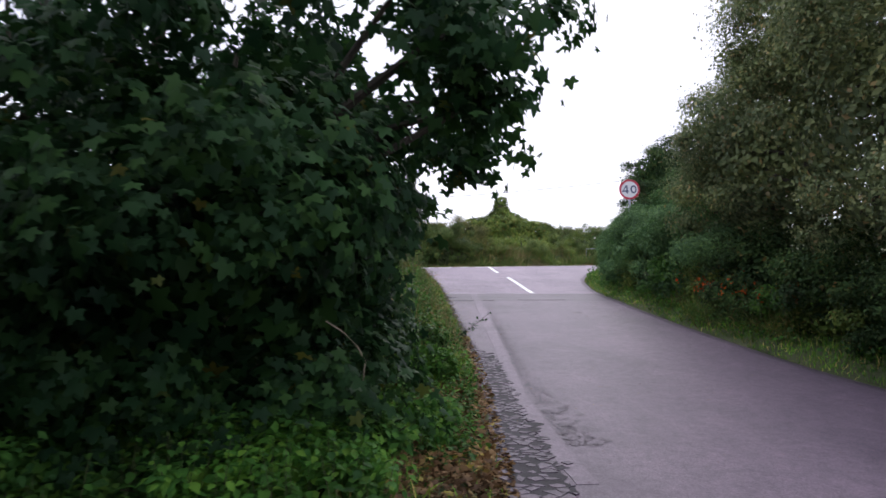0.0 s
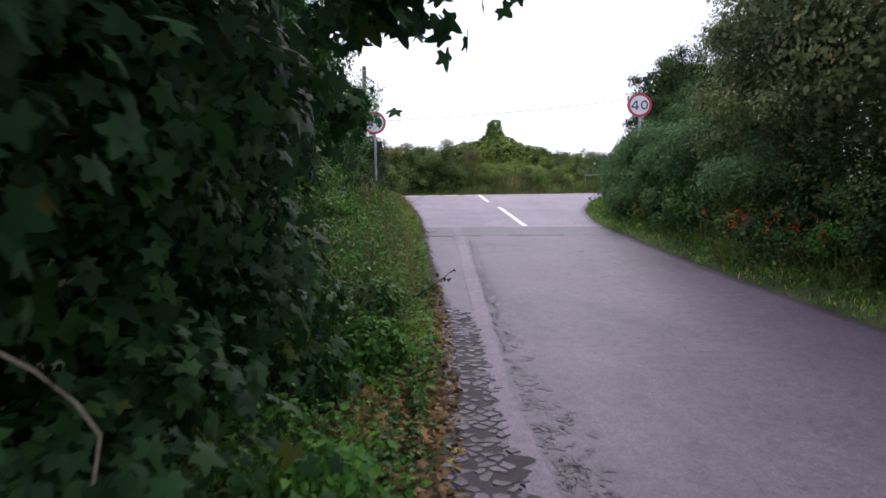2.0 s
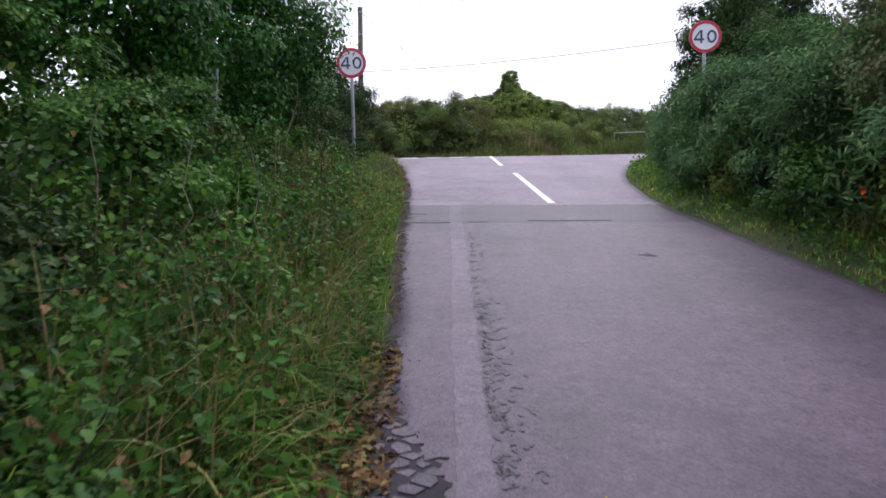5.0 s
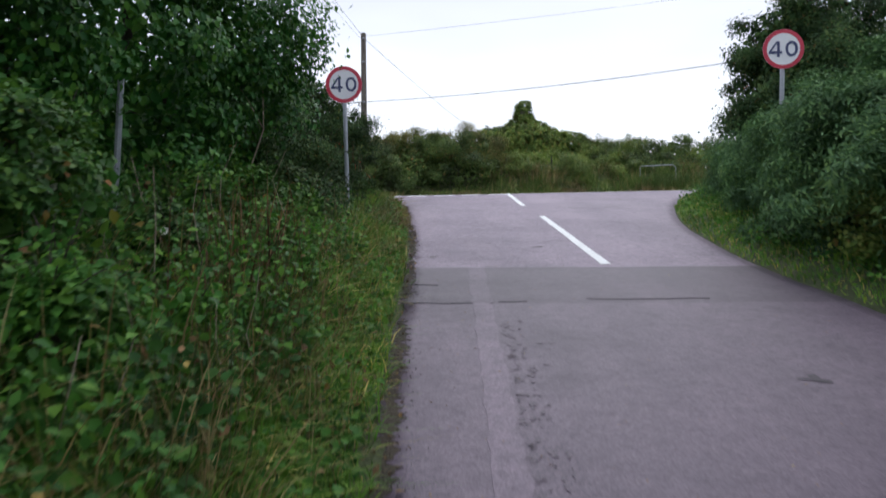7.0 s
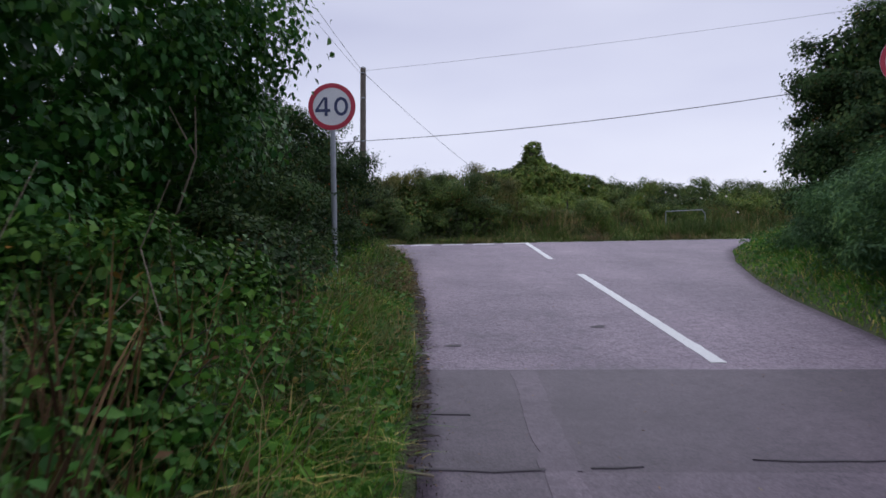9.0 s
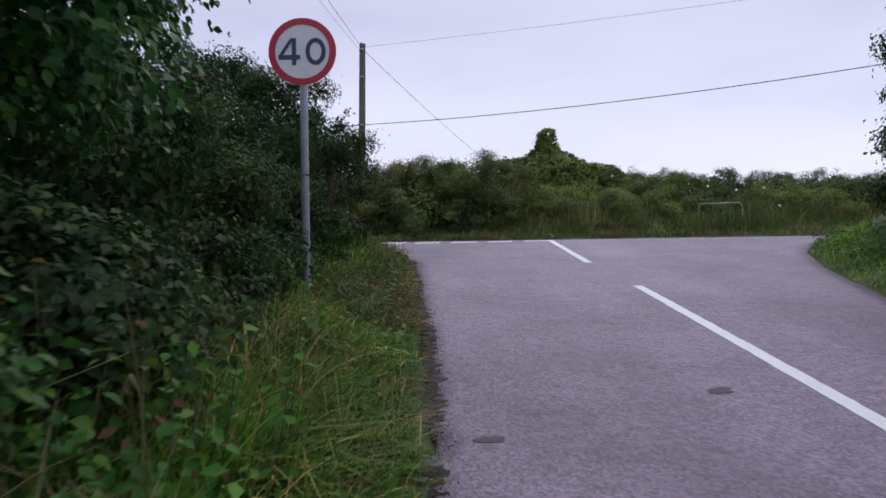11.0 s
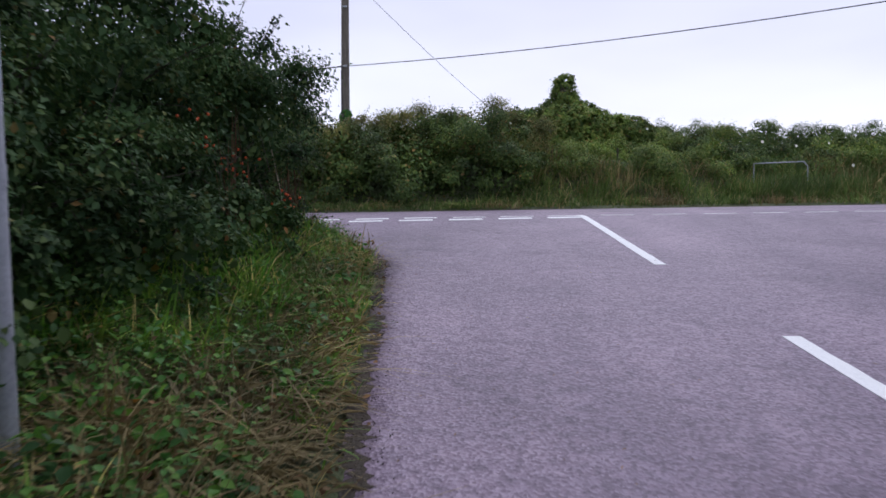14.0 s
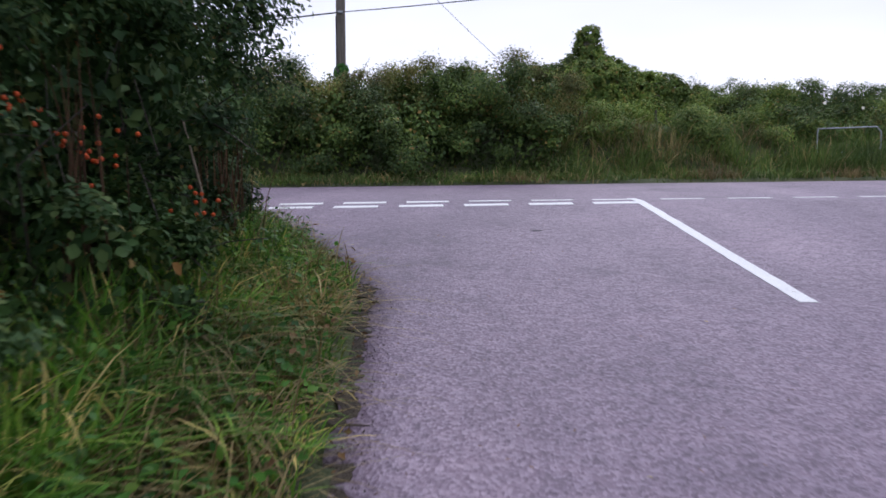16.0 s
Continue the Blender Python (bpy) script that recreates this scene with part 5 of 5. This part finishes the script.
blades("verge_straw", P, 0.42, 0.006, L_STRAW, rng, 1.3, label="pale dead stems leaning out of the hedge foot", category="dead plants")
P, d = verge_points(1100, 8, 31.5, 0.0, 1.6, -1, rng)
P[:, 2] += rng.uniform(0.02, 0.25, len(P))
tagged(new("verge_scraps", leaf_mesh("verge_scraps", P, np.array([0, 0, 0.8]) + rng.normal(0, 0.5, (len(P), 3)), 0.05, PLAIN, L_LITTER, rng, 0)), "withered brown leaves scattered in the grass", "leaf litter", kind="stuff")

# brown stand of dead dock stems
P = np.stack([rng.normal(-0.85, 0.2, 150), rng.normal(15.0, 0.5, 150)], 1)
P = P[P[:, 0] < left_edge(P[:, 1]) - 0.45]
P = np.column_stack([P, ground_z(P[:, 0], P[:, 1])])
blades("dead_dock", P, 1.0, 0.012, L_LITTER, rng, 0.35, label="brown stand of dead dock stems in the verge", category="dead plants")
for cx, cy, hh, m in ((-2.0, 28.3, 0.95, 70), (-2.0, 26.3, 1.3, 22)):
    P = np.stack([rng.normal(cx, 0.09, m), rng.normal(cy, 0.16, m)], 1)
    P = np.column_stack([P, ground_z(P[:, 0], P[:, 1])])
    blades("dead_dock", P, hh, 0.012, L_DOCK, rng, 0.22, label="rusty brown dead dock stems against the hedge", category="dead plants")
n = 1500
x = rng.uniform(7.9, 12, n)
y = far_line(x) + rng.uniform(1.3, 2.2, n)
blades("bank_grass", np.stack([x, y, ground_z(x, y)], 1), 0.75, 0.02, L_ROUGH, rng, 0.5, label="tall grass in front of the field gate")

# dead stalks standing in the brambles
for k in range(28):
    y = rng.uniform(10.8, 16.6)
    x = float(left_edge(y)) - rng.uniform(0.6, 2.0)
    g = float(ground_z(x, y))
    h = rng.uniform(0.6, 1.35)
    lean = np.minimum(rng.normal(0, 0.32, 2), 0.2)
    bm = bmesh.new()
    tube(bm, bent((x, y, g - 0.03), (x + lean[0] * h, y + lean[1] * h, g + h), rng, 0.03, 5), 0.005, 0.002, 5)
    me = bpy.data.meshes.new("dead_stalk")
    bm.to_mesh(me)
    bm.free()
    me.materials.append(M_DEAD)
    tagged(new("dead_stalk", me), "bare pale dead stalk standing in the verge plants", "dead stalk", "dead stalks")


def stalk(pts, r0, r1, name, label, material=M_DEAD):
    bm = bmesh.new()
    tube(bm, pts, r0, r1, 6)
    me = bpy.data.meshes.new(name)
    bm.to_mesh(me)
    bm.free()
    me.materials.append(material)
    return tagged(new(name, me), label, "dead stalk")


stalk([(-0.8, 4.55, 1.58), (-0.68, 4.58, 1.5), (-0.59, 4.62, 1.4), (-0.54, 4.65, 1.3), (-0.55, 4.63, 1.18), (-0.58, 4.6, 1.0), (-0.6, 4.6, 0.6), (-0.62, 4.62, 0.36)], 0.006, 0.005, "dead_stalk", "pale bent dead stalk hooked in front of the sycamore")
stalk([(-2.3, 15.9, 2.4), (-2.22, 15.88, 3.0), (-2.15, 15.86, 3.75)], 0.028, 0.026, "marker_post", "thin grey leaning post among the brambles", M_GALV)
stalk([(-2.0, 18.6, 3.1), (-1.75, 18.5, 3.7), (-1.72, 18.4, 4.2)], 0.012, 0.005, "dead_stalk", "bare forked grey stem below the ivy tree")
stalk([(-1.75, 18.5, 3.7), (-1.95, 18.45, 4.1), (-2.05, 18.4, 4.25)], 0.008, 0.004, "dead_stalk", "bare side stem below the ivy tree")
stalk([(-2.0, 27.6, 3.0), (-1.85, 27.5, 3.7), (-1.95, 27.4, 4.3)], 0.012, 0.006, "dead_stalk", "bare pale stem in front of the hawthorn")
stalk([(0.2, 16.7, 1.76), (-0.15, 16.6, 1.85), (-0.4, 16.4, 1.95)], 0.009, 0.005, "dead_stalk", "broken twig lying at the lane edge")

for k in range(5):
    x, y = -2.0 + rng.normal(0, 0.2), rng.uniform(25.6, 28.4)
    g = float(ground_z(x, y))
    stalk(bent((x, y, g), (x + 0.1 + rng.normal(0, 0.25), y + rng.normal(0, 0.3), g + rng.uniform(0.9, 1.7)), rng, 0.05, 5), 0.006, 0.003, "dead_stalk", "bare brown stem at the front of the hedge", M_BARK)

# leafy cane reaching over the lane
cane = thing("bramble_cane", "leafy bramble cane reaching out over the lane edge", "shrub")
cpts = [(-0.25, 10.0, 0.75), (-0.05, 9.7, 1.05), (0.2, 9.1, 1.25), (0.38, 8.3, 1.42), (0.54, 7.6, 1.6)]
bm = bmesh.new()
tube(bm, cpts, 0.006, 0.002, 5)
part("stem", bm, M_BARK, cane)
T = rng.uniform(0.55, 1.0, 46) * 4
P = np.stack([np.interp(T, range(5), [c[a] for c in cpts]) for a in range(3)], 1) + rng.normal(0, 0.02, (46, 3))
child("foliage", leaf_mesh("foliage", P, rng.normal(0, 0.6, (46, 3)) + np.array([0, 0, 0.6]), 0.048, PLAIN, L_SYC, rng), cane)

# orange-flowered clumps with strap leaves
for k, (x, y) in enumerate([(5.42, 12.65), (5.28, 13.3), (5.55, 14.6), (5.75, 12.0), (5.8, 11.2), (5.75, 13.7)]):
    rr = np.random.default_rng(720 + k)
    g = float(ground_z(x, y))
    ob = thing("montbretia_clump", "clump of strap leaves with orange-red flowers", "flowers", "orange flower clumps")
    n = 240
    P = np.stack([x + rr.normal(0, 0.26, n), y + rr.normal(0, 0.3, n), np.full(n, g)], 1)
    P[:, 2] = ground_z(P[:, 0], P[:, 1])
    blades("leaves", P, 0.5, 0.018, L_ROUGH if k % 2 else L_OLIVE, rr, 1.4, ob)
    n = 9
    S = np.stack([x - 0.12 + rr.normal(0, 0.2, n), y + rr.normal(0, 0.3, n), g + rr.uniform(0.42, 0.75, n)], 1)
    bm = bmesh.new()
    for s in S:
        tube(bm, [(s[0], s[1], g), tuple(s)], 0.004, 0.002, 3)
    tagged(part("flower_stalk", bm, M_STEM, ob), kind="stuff")
    Q = np.repeat(S, 6, 0) + rr.normal(0, 0.03, (n * 6, 3))
    tagged(child("blossom", leaf_mesh("blossom", Q, rr.normal(0, 0.7, (n * 6, 3)) + np.array([-0.4, -0.3, 0.3]), 0.042, FLOWER, L_ORANGE, rr), ob, "orange-red flowers"), kind="stuff")

# berries on the corner bush
berries = [(-2.13, 26.65, 3.89), (-2.08, 26.5, 3.98), (-1.73, 27.12, 3.73), (-1.76, 27.05, 3.64), (-2.17, 26.24, 4.13), (-2.2, 26.1, 4.1), (-2.12, 26.5, 4.05), (-2.25, 26.0, 4.38), (-2.05, 26.75, 3.97)]
bm = bmesh.new()
bmesh.ops.create_icosphere(bm, subdivisions=1, radius=0.015)
BERRY_MESH = bpy.data.meshes.new("berry")
bm.to_mesh(BERRY_MESH)
bm.free()
BERRY_MESH.materials.append(L_BERRY)
for k, b in enumerate(berries):
    rr = np.random.default_rng(760 + k)
    ob = thing("berry_spray", "spray of orange-red berries hanging in the hedge", "berries", "berry sprays")
    n = 5
    C = np.array(b) + np.array([0.12, -0.12, 0]) + rr.normal(0, 0.07, (n, 3))
    for c in C:
        berry = child("berry", BERRY_MESH, ob)
        berry.location = c
    bm = bmesh.new()
    tube(bm, [(b[0] - 0.3, b[1] + 0.1, b[2] + 0.1), (b[0], b[1], b[2] + 0.06), tuple(C.mean(0))], 0.005, 0.002, 4)
    part("stem", bm, M_BARK, ob)

# white trumpet flowers in the brambles and on the far bank
for k, p in enumerate([(-1.55, 13.9, 2.75), (-1.25, 14.6, 2.5), (-1.0, 12.4, 2.05), (-1.5, 12.8, 2.45), (-1.3, 10.9, 2.0), (-2.2, 14.2, 3.0), 
                       (9.9, 43.2, 5.9), (11.2, 43.6, 5.8), (12.4, 43.8, 5.9), (8.6, 43.4, 5.9), (14.0, 44.2, 5.9), (10.6, 42.4, 4.9), (6.0, 42.8, 6.3), (1.4, 41.2, 6.3), (12.0, 41.6, 5.0)]):
    rr = np.random.default_rng(780 + k)
    far = p[1] > 30
    me = leaf_mesh("bindweed_flower", np.array([p]), np.array([[0.2, -1.0, 0.35]]), 0.085 if not far else 0.09, FLOWER, L_WHITE, rr)
    tagged(new("bindweed_flower", me), "white trumpet flower among green leaves", "flower", "white flowers")

# bare soil and cut grass at the foot of the sign post
P = np.stack([-1.0 + rng.normal(0, 0.45, 5200), 23.5 + rng.normal(0, 1.1, 5200)], 1)
P = P[P[:, 0] < left_edge(P[:, 1]) - 0.06]
P = np.column_stack([P, ground_z(P[:, 0], P[:, 1]) + rng.uniform(0.0, 0.10, len(P))])
tagged(new("cut_grass", leaf_mesh("cut_grass", P, np.array([0, 0, 1.0]) + rng.normal(0, 0.4, (len(P), 3)), 0.17, (NARROW[0] * np.array([0.5, 1, 1]), NARROW[1]), L_STRAW, rng, 0)),
       "dry cut grass lying round the sign post", "cut grass", kind="stuff")

rr = np.random.default_rng(790)
sv, sf = [(-1.35, 22.55, float(ground_z(-1.35, 22.55)) + 0.035)], []
for ring in (0.35, 0.7, 1.0):
    for a in range(28):
        w = 2 * math.pi * a / 28
        u, v = -1.35 + math.cos(w) * 0.52 * ring * (1 + rr.normal(0, 0.1)), 22.55 + math.sin(w) * 0.75 * ring * (1 + rr.normal(0, 0.1))
        sv.append((u, v, float(ground_z(u, v)) + (0.03 + rr.normal(0, 0.008) if ring < 1 else -0.02)))
for a in range(28):
    j = (a + 1) % 28
    sf.append((0, 1 + a, 1 + j))
    for ring in (0, 1):
        o = 1 + 28 * ring
        sf += [(o + a, o + 28 + a, o + 28 + j), (o + a, o + 28 + j, o + j)]
tagged(new("bare_soil", mesh_from("bare_soil", sv, sf, M_SOIL, True)), "bare dark trodden soil at the foot of the sign post", "soil", kind="structure")

# grit along the road edges
n = 3000
y = rng.uniform(4, 31, n)
x = left_edge(y) + np.abs(rng.normal(0, 0.08, n))
P = np.stack([x, y + 0.12 * x * smooth(26, 32, y), np.zeros(n)], 1)
P[:, 2] = road_z(P[:, 0], P[:, 1]) + 0.004
tagged(new("road_grit", leaf_mesh("road_grit", P, rng.normal(0, 1, (n, 3)), 0.009, BERRY, M_SOIL, rng)), "dark grit and soil crumbs along the lane edge", "grit", kind="stuff")
n = 900
y = rng.uniform(5, 31, n)
x = left_edge(y) + rng.uniform(0, 1, n) ** 2.5 * (right_edge(y) - left_edge(y)) * 0.9
P = np.stack([x, y + 0.12 * x * smooth(26, 32, y), np.zeros(n)], 1)
P[:, 2] = road_z(P[:, 0], P[:, 1]) + 0.006
tagged(new("road_debris", leaf_mesh("road_debris", P, np.array([0, 0, 1.0]) + rng.normal(0, 0.2, (n, 3)), 0.03, NARROW, L_LITTER, rng, 0)), "scattered leaf scraps and bits of twig on the road", "litter", kind="stuff")

# crazed asphalt: broken pieces with dark gaps between
crz = thing("crazed_asphalt", "crazed broken asphalt pieces along the lane edge", "road", kind="structure")
rr = np.random.default_rng(800)
S = 0.115
rows, cols = 84, 9
vert = {}


def hexv(r, c):
    """Shared corner of the cell pattern."""
    if (r, c) not in vert:
        vert[(r, c)] = np.array([c * S * 0.5, r * S * 0.45]) + rr.normal(0, S * 0.2, 2)
    return vert[(r, c)]


cells = []
for r in range(rows):
    for c in range(cols):
        o = 2 * c + (r % 2)
        cells.append([hexv(2 * r, o), hexv(2 * r + 1, o + 1), hexv(2 * r + 2, o + 1), hexv(2 * r + 3, o), hexv(2 * r + 2, o - 1), hexv(2 * r + 1, o - 1)])
loose_v, loose_f, made = [], [], 0
for cell in cells:
    Q = np.array(cell)
    m = Q.mean(0)
    yy = 4.6 + m[1] * (6.4 / (rows * S * 0.9))
    wide = (0.36 + 0.12 * float(1 - smooth(5.5, 8.0, yy))) * float(1 - 0.75 * smooth(9.9, 11.2, yy)) + rr.normal(0, 0.03)
    if m[0] > wide or rr.uniform() < 0.24:
        continue
    Q = m + (Q - m) * rr.uniform(0.52, 0.92) * (1 + rr.normal(0, 0.07, (6, 1)))
    Q[:, 1] = 4.6 + Q[:, 1] * (6.4 / (rows * S * 0.9))
    Q[:, 0] = left_edge(Q[:, 1]) + 0.02 + Q[:, 0]
    zt = road_z(Q[:, 0], Q[:, 1]) + 0.0105 + rr.normal(0, 0.0012)
    V = np.concatenate([np.column_stack([Q, zt]), np.column_stack([m + 0 * Q, zt])[:0], np.column_stack([Q.mean(0) + (Q - Q.mean(0)) * 1.06, zt - 0.011])])
    F = [(0, 1, 2, 3, 4, 5)] + [(a, a + 6, (a + 1) % 6 + 6, (a + 1) % 6) for a in range(6)]
    if made < 300 and yy < 10.5:
        child("asphalt_piece", mesh_from("asphalt_piece", V, F, M_ROAD_OLD if rr.uniform() < 0.35 else M_ROAD_PATCH), crz)
        made += 1
    else:
        base = len(loose_v)
        loose_v += list(V)
        loose_f += [tuple(a + base for a in f) for f in F]
if loose_v:
    tagged(child("asphalt_crumbs", mesh_from("asphalt_crumbs", loose_v, loose_f, M_ROAD_OLD), crz), kind="stuff")
ys = np.linspace(4.0, 11.4, 180)
tarv = []
uneven = np.convolve(rr.normal(0, 0.055, 184), np.ones(4) / 2.6, "valid")
for y, dw in zip(ys, uneven):
    l = float(left_edge(y))
    w = max(0.03, (0.37 + 0.12 * float(1 - smooth(5.5, 8.0, y))) * float(1 - 0.85 * smooth(9.9, 11.4, y)) + float(dw) + rr.normal(0, 0.02))
    tarv += [(l + 0.0, y, float(road_z(l, y)) + 0.006), (l + w, y, float(road_z(l, y)) + 0.006)]
child("tar_bed", mesh_from("tar_bed", tarv, [(2 * a, 2 * a + 1, 2 * a + 3, 2 * a + 2) for a in range(179)], M_TAR), crz, "dark bitumen showing in the cracks")

# dark scabs worn into the surface beside the pale strip
rr = np.random.default_rng(820)
sv, sf = [], []
for k in range(620):
    y = 6.0 + 10.2 * rr.uniform(0, 1) ** 1.3
    x = float(np.interp(y, (5, 8, 17), (1.14, 1.03, 0.99))) + abs(rr.normal(0, 0.10)) * (1.8 if y < 9 else 1.0)
    r = rr.uniform(0.008, 0.032) * (1.0 if y < 13 else 0.7)
    n = 9
    a = np.linspace(0, 2 * math.pi, n, endpoint=False)
    rad = r * (1 + rr.normal(0, 0.35, n))
    px, py = x + np.cos(a) * rad, y + np.sin(a) * rad * rr.uniform(0.8, 2.2)
    base = len(sv)
    sv += [(u, v, float(road_z(u, v)) + 0.0045) for u, v in zip(px, py)]
    sf.append(tuple(range(base, base + n)))
tagged(new("worn_scabs", mesh_from("worn_scabs", sv, sf, M_SCAB)), "dark pitted scabs along the pale worn strip", "road wear", kind="stuff")

# dark stains worn into the surfacing
for k, (x, y, r) in enumerate([(1.84, 20.6, 0.08), (0.26, 19.75, 0.07), (2.98, 14.8, 0.07), (0.62, 30.4, 0.05)]):
    rr = np.random.default_rng(840 + k)
    n = 22
    a = np.linspace(0, 2 * math.pi, n, endpoint=False)
    rad = r * (1 + np.convolve(rr.normal(0, 0.5, n + 2), np.ones(3) / 3, "valid"))
    px, py = x + np.cos(a) * rad * 1.2, y + np.sin(a) * rad * 0.8
    me = mesh_from("road_stain", [(u, v, float(road_z(u, v)) + 0.004) for u, v in zip(px, py)], [tuple(range(n))], M_SEAM)
    tagged(new("road_stain", me), "dark worn stain on the road surface", "stain", "road stains", "structure")
